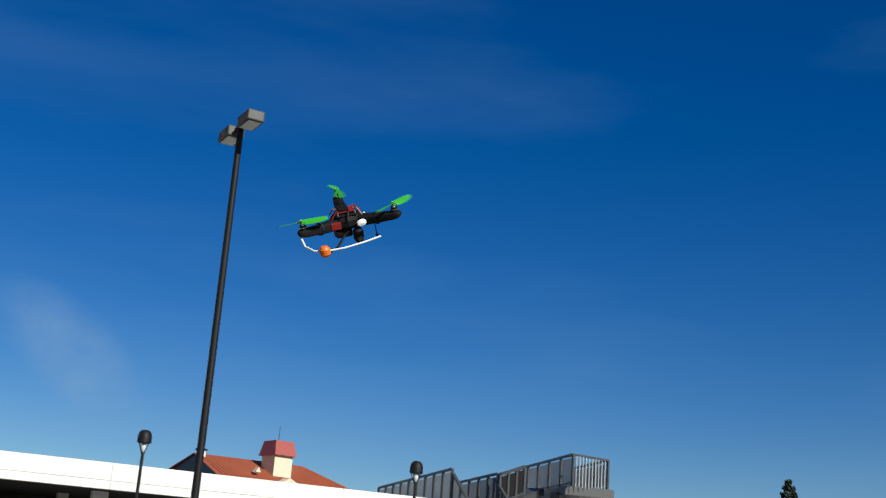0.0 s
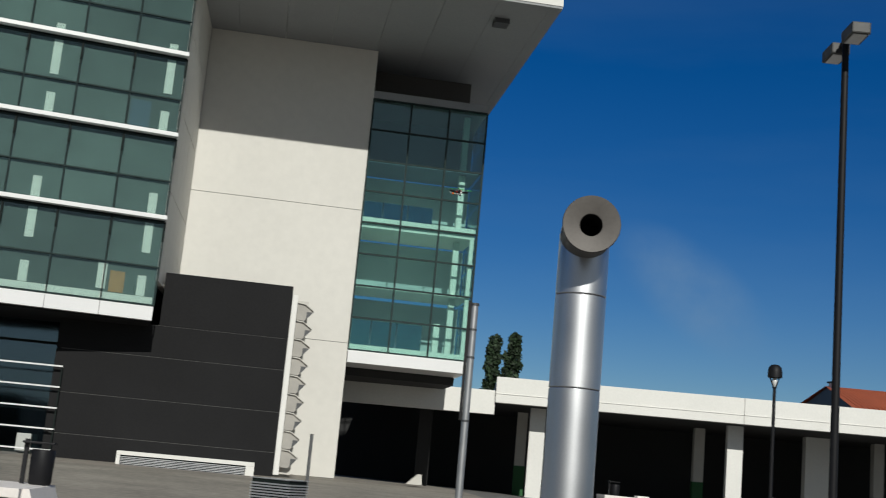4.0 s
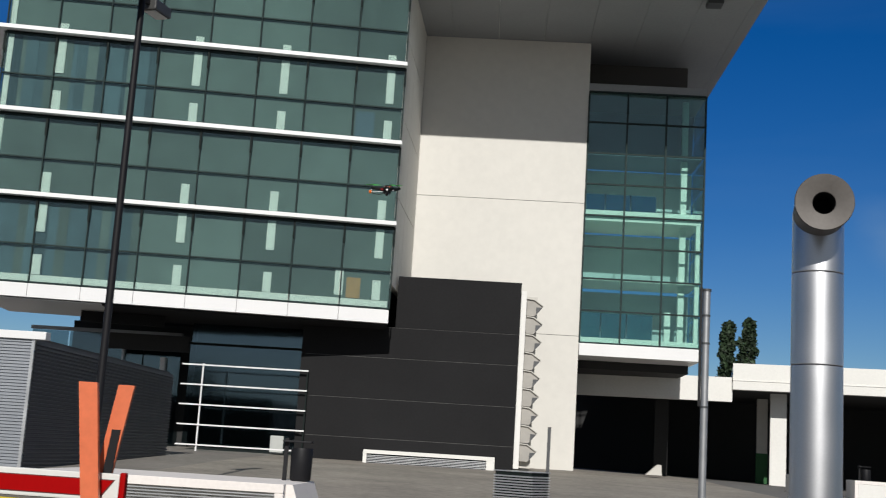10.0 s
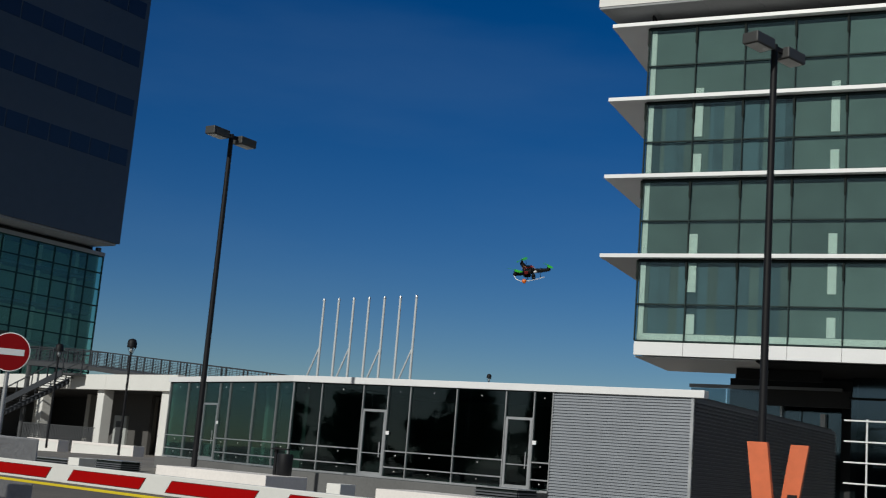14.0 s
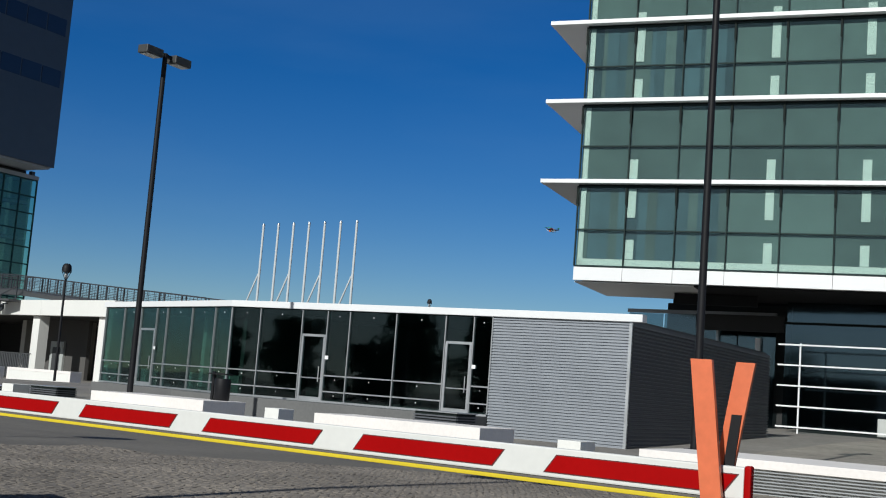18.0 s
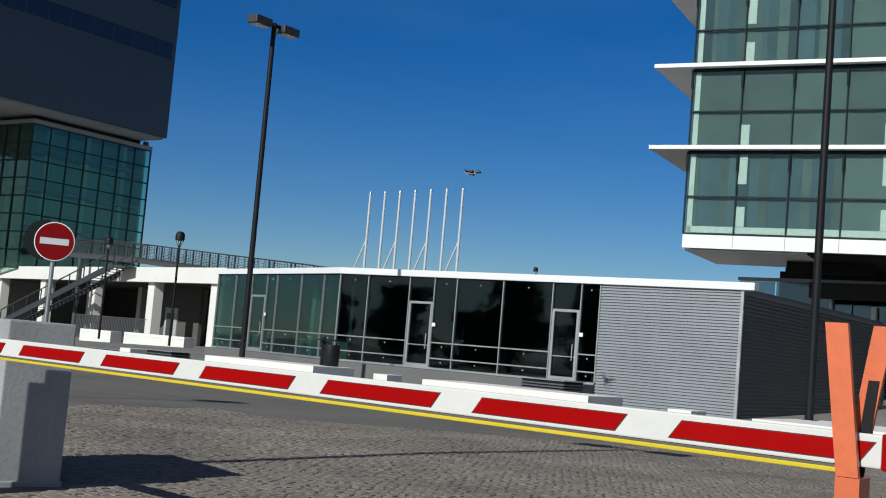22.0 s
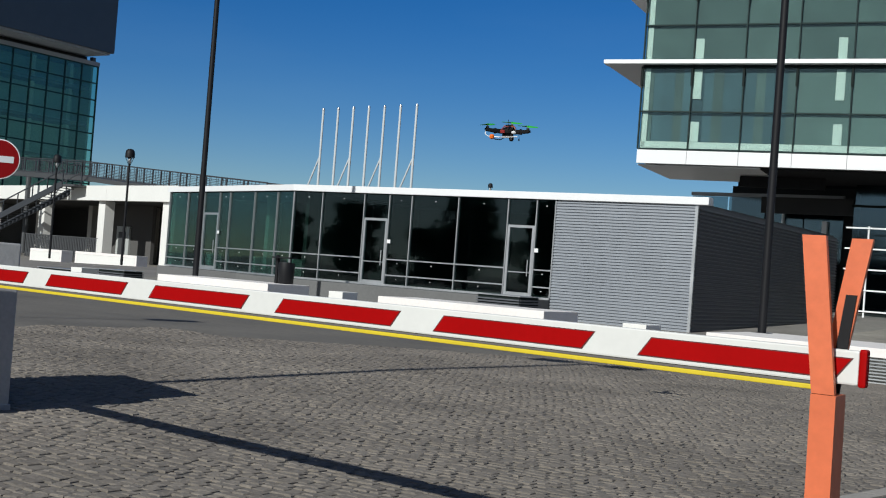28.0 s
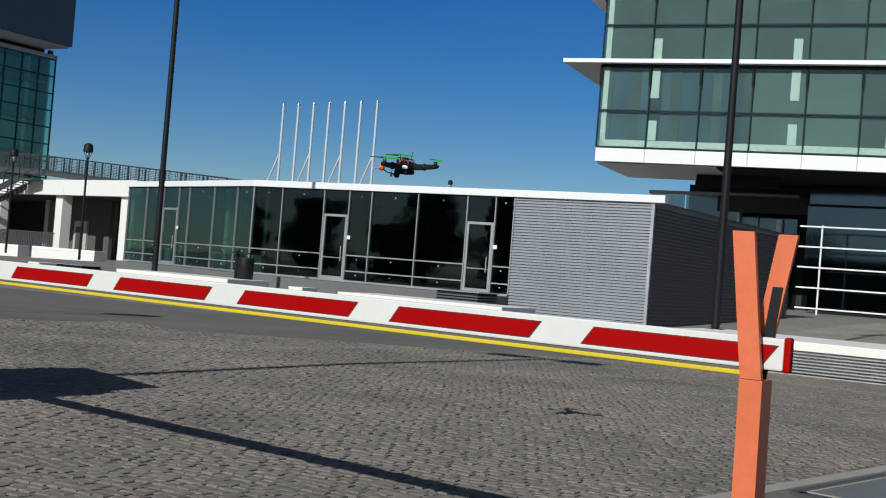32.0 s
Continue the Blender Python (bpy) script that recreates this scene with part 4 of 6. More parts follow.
# ---- steel stair in front of the east arcade ----
def steel_stair():
    ob = thing("steel_stair", (44, 50, 0.8), "grey steel outdoor stair with panelled railings and a raised platform", "stair")
    up = Vector((0, 0, 1))

    def railing(a, b, h=1.75, panels=6, infill=M_MESH):
        part("rail", bar(B(), a + up * h, b + up * h, 0.14, 0.12), M_GREYPAINT, ob)
        part("toe_rail", bar(B(), a + up * 0.2, b + up * 0.2, 0.08, 0.08), M_GREYPAINT, ob)
        for k in range(panels + 1):
            q = a + (b - a) * (k / panels)
            part("rail_post", bar(B(), q, q + up * h, 0.12, 0.12), M_GREYPAINT, ob)
        for k in range(panels):
            q0, q1 = a + (b - a) * ((k + 0.14) / panels), a + (b - a) * ((k + 0.86) / panels)
            bm = B()
            t = Vector((0.012, 0.012, 0))
            vs = [bm.verts.new(v) for v in (q0 + up * 0.3, q1 + up * 0.3, q1 + up * (h - 0.15), q0 + up * (h - 0.15))]
            ws = [bm.verts.new(v + t) for v in (q0 + up * 0.3, q1 + up * 0.3, q1 + up * (h - 0.15), q0 + up * (h - 0.15))]
            bm.faces.new(vs)
            bm.faces.new(ws[::-1])
            for i in range(4):
                j = (i + 1) % 4
                bm.faces.new((vs[i], ws[i], ws[j], vs[j]))
            part("rail_panel", bm, infill, ob)
    # walkway to the arcade roof
    a, b = Vector((38.75, 48, 6.0)), Vector((41.3, 58.0, 5.55))
    side = Vector((2.3, -0.9, 0))
    part("walkway", bar(B(), a + side * 0.5, b + side * 0.5, 2.4, 0.3), M_GREYPAINT, ob)
    railing(a, b, 1.72, 9)
    railing(a + side, b + side, 1.72, 9)
    # raised platform
    c, d = Vector((44.2, 44.9, 7.35)), Vector((49.6, 56.9, 7.35))
    side2 = Vector((2.57, 0, 0))
    part("platform", bar(B(), c + side2 * 0.5 - up * 0.15, d + side2 * 0.5 - up * 0.15, 2.7, 0.45), M_GREYPAINT, ob)
    railing(c, d, 1.64, 7)
    railing(c + side2, d + side2, 1.64, 7)
    part("rail", bar(B(), c + up * 1.64, c + side2 + up * 1.64, 0.1, 0.1), M_GREYPAINT, ob)
    for k in range(12):
        q = c + side2 * (k / 11)
        part("baluster", bar(B(), q, q + up * 1.62, 0.05, 0.05), M_MESH, ob)
    part("platform_leg", tube(B(), (44.6, 46.6, 0.1), (44.6, 46.6, 7.1), 0.26, n=14), M_GREYPAINT, ob, soft=True)
    # flight in line with the walkway, down to the ground
    e, f = Vector((38.8, 48, 6.05)), Vector((36.82, 40.1, 0.22))
    side3 = Vector((2.35, -0.5, 0))
    for o in (Vector((0, 0, 0)), side3):
        part("stringer", bar(B(), e + o, f + o, 0.14, 0.55), M_GREYPAINT, ob)
        railing(e + o, f + o, 1.45, 8)
    n = 32
    for k in range(n):
        q = e + (f - e) * ((k + 0.5) / n)
        part("tread", bar(B(), q + side3 * 0.02, q + side3 * 0.98, 0.28, 0.17), M_TREAD, ob)
    part("landing_panel", box(B(), 41.5, 43.2, 50.2, 50.4, 0.1, 4.6), M_MESH, ob)
    part("link_flight", bar(B(), (41.2, 47.4, 6.1), (44.6, 48.6, 7.2), 1.8, 0.4), M_GREYPAINT, ob)
    railing(Vector((41.0, 46.9, 6.05)), Vector((43.2, 47.5, 6.75)), 1.6, 3, M_DARK)
    # low railing on the ground to the east
    for k in range(40):
        x = 47.5 + k * 0.32
        part("fence_bar", bar(B(), (x, 46.5, 0.1), (x, 46.5, 1.75), 0.035, 0.035), M_GREYPAINT, ob)
    part("fence_rail", bar(B(), (47.3, 46.5, 1.78), (60.3, 46.5, 1.78), 0.07, 0.06), M_GREYPAINT, ob)
    return ob


st = steel_stair()
st.location = Vector((0, 0, 1.5)) + (st.location - Vector((0, 0, 1.5))) * 1.305
st.location.x -= 0.3
st.scale = (1.305, 1.305, 1.305)


# ---- the house behind the arcade ----
def house():
    ob = thing("house", (57, 102, 1), "villa with a red tiled hip roof and a small red-capped tower", "house")
    part("wall", box(B(), 47.2, 67.0, 98.6, 112, 1, 10.6), M_CREAM, ob)
    bm = B()
    v = [bm.verts.new(p) for p in ((46.3, 97.6, 10.55), (68.4, 97.6, 10.35), (68.4, 113, 10.35), (46.3, 113, 10.55), (46.9, 104.5, 12.75), (63.5, 104.5, 12.9))]
    for q in ((0, 1, 5, 4), (1, 2, 5), (2, 3, 4, 5), (0, 3, 2, 1)):
        bm.faces.new([v[i] for i in q])
    part("roof", bm, M_TILE, ob, "red clay tile roof")
    bm = B()
    v = [bm.verts.new(p) for p in ((46.9, 98.2, 10.5), (46.9, 112.4, 10.5), (47.1, 104.5, 12.6), (47.3, 98.2, 10.5), (47.3, 112.4, 10.5), (47.4, 104.5, 12.6))]
    for q in ((0, 1, 2), (3, 5, 4), (0, 2, 5, 3), (1, 4, 5, 2), (0, 3, 4, 1)):
        bm.faces.new([v[i] for i in q])
    part("gable_end", bm, M_GREYPAINT, ob, "dark boarded gable end")
    for k in range(30):
        x = 47.2 + k * 0.7
        t = (x - 46.3) / 22.1
        zt = 12.7
        xr = 46.9 + t * 16.6
        part("tile_course", bar(B(), (x, 97.65, 10.6 - 0.2 * t), (xr, 104.4, zt + 0.12 * t + 0.02), 0.1, 0.06), M_TILE, ob)
    part("turret", box(B(), 55.6, 58.3, 99.6, 102.4, 11.2, 13.15, 0.03), M_CREAM, ob)
    bm = B()
    lo = [(55.3, 99.2), (58.6, 99.2), (58.6, 102.8), (55.3, 102.8)]
    hi = [(55.6, 99.7), (58.3, 99.7), (58.3, 102.3), (55.6, 102.3)]
    a = [bm.verts.new((x, y, 13.15)) for x, y in lo]
    b = [bm.verts.new((x, y, 14.5)) for x, y in hi]
    bm.faces.new(a)
    bm.faces.new(b)
    for k in range(4):
        j = (k + 1) % 4
        bm.faces.new((a[k], a[j], b[j], b[k]))
    part("turret_cap", bm, M_CAP, ob, "red sheet-metal turret cap")
    part("antenna", tube(B(), (56.9, 101, 14.5), (56.9, 101, 15.9), 0.03, n=6), M_BLACK, ob)
    part("chimney", box(B(), 47.2, 48.0, 103.5, 104.3, 11.9, 13.0, 0.02), M_WHITE, ob)
    part("chimney_cap", box(B(), 47.05, 48.15, 103.35, 104.45, 13.01, 13.15), M_BLACK, ob)
    part("gable", prism(B(), [(54.4, 10.3), (58.4, 10.3), (56.4, 11.0)], 97.0, 98.5), M_CREAM, ob)
    part("gable_shadow", prism(B(), [(55.3, 10.3), (57.5, 10.3), (56.4, 10.75)], 96.96, 96.99), M_MESH, ob)
    part("roof_vent", prism(B(), [(52.3, 11.3), (53.1, 11.3), (52.7, 11.75)], 98.6, 99.4), M_CREAM, ob)
    ob.location = (57.2, 98.4, 0.65)
    ob.scale = (0.70, 0.85, 1.0)
    return ob


house()


# ---- street furniture ----
def lamp_post(at, turn, top, label):
    """Tall black mast with two box lanterns."""
    x, y, z = at
    ob = thing("lamp_post", at, label, "street lamp", "tall lamp posts")
    top = top - z
    part("mast", tube(B(), (x, y, z), (x, y, z + top), 0.085, 0.07, n=14), M_BLACK, ob, soft=True)
    part("base_plate", box(B(), x - 0.17, x + 0.17, y - 0.17, y + 0.17, z, z + 0.03, 0.005), M_BLACK, ob)
    c, s = math.cos(turn), math.sin(turn)
    for sg in (-1, 1):
        bm = box(B(), 0.05, 0.28, -0.04, 0.04, top - 0.12, top - 0.02)
        for v in bm.verts:
            v.co = Vector((x + sg * (v.co.x * c - v.co.y * s), y + sg * (v.co.x * s + v.co.y * c), z + v.co.z))
        part("bracket", bm, M_BLACK, ob)
        bm = box(B(), 0.26, 0.92, -0.19, 0.19, top - 0.22, top + 0.02, 0.03)
        for v in bm.verts:
            v.co = Vector((x + sg * (v.co.x * c - v.co.y * s), y + sg * (v.co.x * s + v.co.y * c), z + v.co.z))
        lan = part("lantern", bm, M_LANTERN, ob)
        bm = box(B(), 0.33, 0.86, -0.14, 0.14, top - 0.235, top - 0.222)
        for v in bm.verts:
            v.co = Vector((x + sg * (v.co.x * c - v.co.y * s), y + sg * (v.co.x * s + v.co.y * c), z + v.co.z))
        part("lens", bm, M_LAMPGLASS, lan)
    return ob


M_LANTERN = mat("lantern_grey", (0.05, 0.05, 0.048), 0.5, var=0.1, scale=4)
lamp_post((-24.6, 25.2, 0.7), radians(90), 10.62, "tall black twin-lantern lamp post on a planter near the pavilion")
lamp_post((-7.77, 23.8, 0.7), radians(75), 10.8, "tall black twin-lantern lamp post on a planter by the barrier")
lamp_post((11.38, 21.84, 0.8), radians(-98), 11.1, "tall black twin-lantern lamp post on a planter by the arcade")
lamp_post((31.3, 17.45, 0.22), radians(118), 11.0, "tall black twin-lantern lamp post at the far side of the plaza")
lamp_post((-8.33, 0.5, 0.25), radians(10), 10.5, "tall black twin-lantern lamp post beside the road")


def globe_lamp(at, h, s=1.0):
    x, y, z = at
    ob = thing("globe_lamp", at, "slim black post lamp with a domed top over an open cage", "street lamp", "domed post lamps")
    part("post", tube(B(), (x, y, z), (x, y, z + h - 0.75), 0.065, 0.05, n=10), M_BLACK, ob, soft=True)
    m = Matrix.Translation((x, y, z + h))
    part("dome", lathe(B(), [(0.0, 0.0), (0.12, -0.02), (0.2, -0.1), (0.23, -0.25), (0.23, -0.42), (0.18, -0.44), (0.0, -0.44)], 18, m), M_BLACK, ob, soft=True)
    part("bulb", lathe(B(), [(0.05, -0.442), (0.085, -0.5), (0.085, -0.6), (0.05, -0.7), (0.0, -0.745)], 14, m), M_LAMPGLASS, ob, "pale lamp glass", soft=True)
    part("collar", lathe(B(), [(0.0, -0.77), (0.075, -0.765), (0.08, -0.735), (0.0, -0.73)], 14, m), M_BLACK, ob, soft=True)
    for k in range(4):
        a = 0.4 + k * math.pi / 2
        part("strut", tube(B(), (x + 0.21 * math.cos(a), y + 0.21 * math.sin(a), z + h - 0.43), (x + 0.05 * math.cos(a), y + 0.05 * math.sin(a), z + h - 0.76), 0.015, n=6), M_BLACK, ob)
    return ob


for at, h in (((16.64, 36.4, 0.35), 5.68), ((25.53, 33.5, 0.33), 5.65), ((-44.3, 40.35, 0.6), 5.6), ((-53.52, 43.6, 0.55), 5.68), ((-36.74, 61.62, 0.9), 9.7), ((21.5, 84, 1.15), 9.0), ((60, 62, 1.1), 8.0), ((44.6, 27.0, 0.12), 5.92)):
    globe_lamp(at, h).scale = (1, 1, 1) if at[0] != -36.74 else (0.62, 0.62, 0.62)


def planter(x0, x1, y0, y1, z0, z1, label, louvre=True, fall=0.0, cap=0.16):
    """White kerb-like vent shaft with a louvred front."""
    ob = thing("vent_planter", ((x0 + x1) / 2, (y0 + y1) / 2, z0), label, "planter", "white vent planters")
    part("cap", box(B(), x0, x1, y0, y1, z1 - cap, z1, 0.012), M_SHAFT, ob)
    for a, b in ((x0, x0 + 0.16), (x1 - 0.16, x1)):
        part("pier", box(B(), a, b, y0, y1, z0 - 0.1, z1 - cap - 0.003, 0.008), M_SHAFT, ob)
    part("core", box(B(), x0 + 0.165, x1 - 0.165, y0 + (0.16 if louvre else 0.004), y1, z0 - 0.1, z1 - cap - 0.005), M_CONCPALE if louvre else M_WHITE, ob)
    if louvre:
        n = max(3, int((z1 - cap - 0.01 - z0) / 0.055))
        for k in range(n):
            z = z0 + 0.02 + k * 0.055
            bm = B()
            bar(bm, (x0 + 0.165, y0 + 0.06, z + 0.02), (x1 - 0.165, y0 + 0.06, z + 0.02), 0.07, 0.022)
            part("slat", bm, M_ALU, ob)
    if not louvre and x1 - x0 > 6:
        for k in range(4):
            xk = x0 + (0.2 + 0.25 * k) * (x1 - x0)
            part("seat_pad", box(B(), xk - 0.3, xk + 0.3, y0 + 0.1, y0 + 0.6, z1 + 0.002, z1 + 0.1, 0.015), M_WHITE, ob)
    for p in ob.children:
        for v in p.data.vertices:
            v.co.z -= fall * v.co.x
    return ob


GZ = 0.16
planter(-24.75, -20.75, 23.9, 25.6, GZ, 0.805, "long white planter-like vent shaft under a lamp post", cap=0.33)
planter(-17.1, -12.6, 23.7, 25.4, GZ, 0.76, "long white planter-like vent shaft in front of the ribbed wall", cap=0.31)
P3 = planter(-8.0, -3.42, 21.3, 24.4, 0.1, 0.725, "white planter-like vent shaft with a louvred side")
planter(9.6, 16.4, 21.2, 24.8, 0.25, 0.86, "grey-topped planter under a lamp post")
part("side_wing", prism(B(), [(-3.418, 0.02), (-3.05, 0.02), (-3.3, 0.72), (-3.418, 0.72)], 21.55, 24.3), M_SHAFT, P3)
planter(5.0, 8.6, 18.0, 20.0, 0.22, 0.75, "short white planter-like vent shaft beside the steel pipe")
planter(17.3, 27.1, 56.6, 58.0, 0.5, 1.31, "long white bench wall before the arcade", False, 0.009)
planter(14.6, 16.5, 57.4, 58.6, 0.6, 1.44, "short white bench wall before the arcade", False)
planter(32.7, 44.7, 56.6, 58.0, 0.2, 1.05, "long white bench wall before the arcade by the stair", False, 0.012)
planter(-61.4, -55.8, 52.0, 52.9, 0.0, 0.98, "white bench wall before the west wing", False)
planter(-65.8, -62.7, 52.0, 52.9, 0.0, 0.95, "short white bench wall before the west wing", False)


def cube_seat(x, y, top, w, d):
    ob = thing("concrete_cube", (x, y, 0.16), "low white concrete block standing on the paving", "bollard", "white blocks")
    part("block", box(B(), x, x + w, y, y + d, 0.06, top, 0.012), M_WHITE, ob)
    return ob


for x, y, top, w, d in ((-18.6, 23.7, 0.775, 0.43, 0.62), (-10.05, 22.2, 0.72, 0.5, 0.75), (-36.74, 31.0, 0.57, 0.6, 0.9)):
    cube_seat(x, y, top, w, d)


def vent_box(x0, x1, y0, y1, z0, z1, front=M_ALU, side=M_CORRD):
    ob = thing("vent_box", ((x0 + x1) / 2, (y0 + y1) / 2, z0), "grey louvred vent box on the ground", "vent")
    part("core", box(B(), x0 + 0.05, x1 - 0.05, y0 + 0.05, y1 - 0.05, z0 - 0.1, z1 - 0.03), M_FRAME, ob)
    part("lid", box(B(), x0, x1, y0, y1, z1 - 0.028, z1, 0.006), M_ALU, ob)
    n = int((z1 - z0 - 0.04) / 0.075)
    for k in range(n):
        z = z0 + 0.03 + k * 0.075
        part("slat", bar(B(), (x0 + 0.02, y0 + 0.03, z), (x1 - 0.02, y0 + 0.03, z), 0.05, 0.04), front, ob)
        part("side_slat", bar(B(), (x1 - 0.03, y0 + 0.06, z), (x1 - 0.03, y1 - 0.02, z), 0.05, 0.04), side, ob)
    return ob


vent_box(0.62, 1.85, 33.6, 34.8, 0.3, 1.08, M_ALU, M_ALU).rotation_euler = (0, 0, -0.5)
vent_box(-38.7, -36.75, 31.0, 32.0, 0.1, 0.47, M_CORRD)
vent_box(-35.3, -33.85, 31.0, 32.0, 0.15, 0.61, M_CORRD)
vent_box(-17.33, -15.93, 28.6, 29.8, 0.2, 0.95, M_CORRD)


def wall_vent():
    ob = thing("wall_vent", (-2.4, 55.5, 0.7), "long white-framed louvred vent at the foot of the dark wall", "vent")
    part("frame_top", box(B(), -5.42, 0.58, 54.6, 56.58, 1.2, 1.37, 0.01), M_WHITE, ob)
    for a, b in ((-5.42, -5.25), (0.2, 0.58)):
        part("frame_side", box(B(), a, b, 54.6, 56.58, 0.45, 1.197, 0.01), M_WHITE, ob)
    part("core", box(B(), -5.24, 0.19, 54.75, 56.5, 0.45, 1.19), M_FRAME, ob)
    for k in range(9):
        z = 0.56 + k * 0.07
        part("slat", bar(B(), (-5.24, 54.68, z), (0.19, 54.68, z), 0.05, 0.035), M_ALU, ob)
    return ob


wall_vent()


def litter_bin(x, y, z, h=0.8, hood=True):
    ob = thing("litter_bin", (x, y, z), "black cylindrical litter bin on a short post", "bin", "black bins")
    m = Matrix.Translation((x, y, z))
    part("drum", lathe(B(), [(0.0, 0.0), (0.19, 0.0), (0.21, 0.03), (0.225, h - 0.14), (0.21, h - 0.1), (0.19, h - 0.1), (0.185, 0.1), (0.0, 0.1)], 22, m), M_BLACK, ob, soft=True)
    part("post", box(B(), x - 0.36, x - 0.28, y - 0.04, y + 0.04, z, z + h + 0.08, 0.006), M_BLACK, ob)
    if hood:
        part("hood", box(B(), x - 0.38, x + 0.2, y - 0.17, y + 0.17, z + h + 0.0, z + h + 0.04, 0.01), M_BLACK, ob)
    return ob


litter_bin(-21.27, 25.2, 0.765, 0.72)
litter_bin(-3.5, 23.7, 0.73, 0.75)
litter_bin(11.3, 23.6, 0.86, 0.8, False)
litter_bin(19.0, 60.5, 1.0, 1.0)


# ---- steel vent pipe with a horn ----
def vent_pipe():
    x, y = 2.835, 9.36
    ob = thing("vent_pipe", (x, y, 0.25), "tall brushed-steel ventilation pipe with a horn opening", "pipe")
    for a, b in ((0.22, 2.352), (2.358, 3.11)):
        bm = lathe(B(), [(0.0, a), (0.203, a), (0.207, a + 0.006), (0.207, b - 0.006), (0.203, b), (0.0, b)], 48, Matrix.Translation((x, y, 0)))
        part("pipe_section", bm, M_STEEL, ob, soft=20)
    bm = lathe(B(), [(0.0, 3.116), (0.203, 3.116), (0.207, 3.122), (0.207, 3.62), (0.19, 3.72), (0.13, 3.80), (0.0, 3.83)], 48, Matrix.Translation((x, y, 0)))
    part("elbow", bm, M_STEEL, ob, soft=20)
    # horn that points towards the road
    m = Matrix.Translation((x, y, 3.61)) @ Vector((-0.10, -0.56, 0.0)).to_track_quat("Z", "Y").to_matrix().to_4x4()
    bm = lathe(B(), [(0.18, 0.0), (0.205, 0.0), (0.208, 0.46), (0.222, 0.52), (0.230, 0.55), (0.224, 0.562), (0.165, 0.545), (0.092, 0.515), (0.088, 0.505)], 48, m)
    part("horn", bm, M_HORN, ob, "grey flared horn mouth", soft=True)
    part("horn_throat", lathe(B(), [(0.0885, 0.506), (0.087, 0.25), (0.0, 0.24)], 32, m), M_THROAT, ob)
    part("foot_flange", lathe(B(), [(0.2, 0.22), (0.3, 0.22), (0.3, 0.26), (0.2, 0.27)], 32, Matrix.Translation((x, y, 0))), M_STEEL, ob)
    return ob


vent_pipe()


def thin_pole():
    x, y = 4.89, 26.1
    ob = thing("drain_pole", (x, y, 0.13), "thin galvanised pole with strap bands", "pole")
    part("tube", tube(B(), (x, y, 0.08), (x, y, 5.36), 0.083, n=16), M_GALV, ob, soft=True)
    part("cap", tube(B(), (x, y, 5.36), (x, y, 5.41), 0.1, n=16), M_GREYPAINT, ob)
    for z in (2.77, 4.17, 4.79):
        part("strap", tube(B(), (x, y, z), (x, y, z + 0.045), 0.091, n=16), M_GREYPAINT, ob)
    part("cable_duct", box(B(), x - 0.145, x - 0.09, y - 0.026, y + 0.026, 2.81, 5.44), M_BLACK, ob)
    return ob


def chain():
    """Pale plastic chain that sags from the block to the pipe's planter."""
    ob = thing("barrier_chain", (6.2, 23.5, 0.4), "white plastic chain hung from a white block", "chain")
    a, b = Vector((5.58, 25.75, 0.69)), Vector((6.9, 20.02, 0.66))
    n = 64
    pts = []
    for k in range(n + 1):
        t = k / n
        pts.append(a + (b - a) * t - Vector((0, 0, 1.5 * t * (1 - t))) * 0.9)
    for k in range(n):
        p, q = pts[k], pts[k + 1]
        m = p + (q - p) * 0.78
        part("link", bar(B(), p, m, 0.034 if k % 2 else 0.012, 0.012 if k % 2 else 0.034), M_PLASTICW, ob)
    return ob


cube_seat(4.98, 25.7, 0.755, 0.6, 0.6)
chain()
thin_pole()


def rubble():
    ob = thing("concrete_wedge", (9.0, 64, 1.0), "small pale concrete wedge at the foot of the dark passage", "wedge")
    part("wedge", prism(B(), [(8.6, 0.95), (9.45, 0.95), (9.4, 1.5), (9.2, 1.5)], 63.8, 64.2), M_CONCPALE, ob)
    return ob


rubble()


def marker_post():
    x, y = 2.5, 45
    ob = thing("marker_post", (x, y, 0.75), "dark steel marker post on the plaza", "post")
    part("post", box(B(), x - 0.06, x + 0.06, y - 0.05, y + 0.05, 0.6, 2.6, 0.01), M_GREYPAINT, ob)
    part("cap", box(B(), x - 0.065, x + 0.065, y - 0.055, y + 0.055, 2.6, 2.63), M_BLACK, ob)
    return ob


marker_post()


# ---- road barrier ----
AY = 3.984
ASLOPE = 0.130


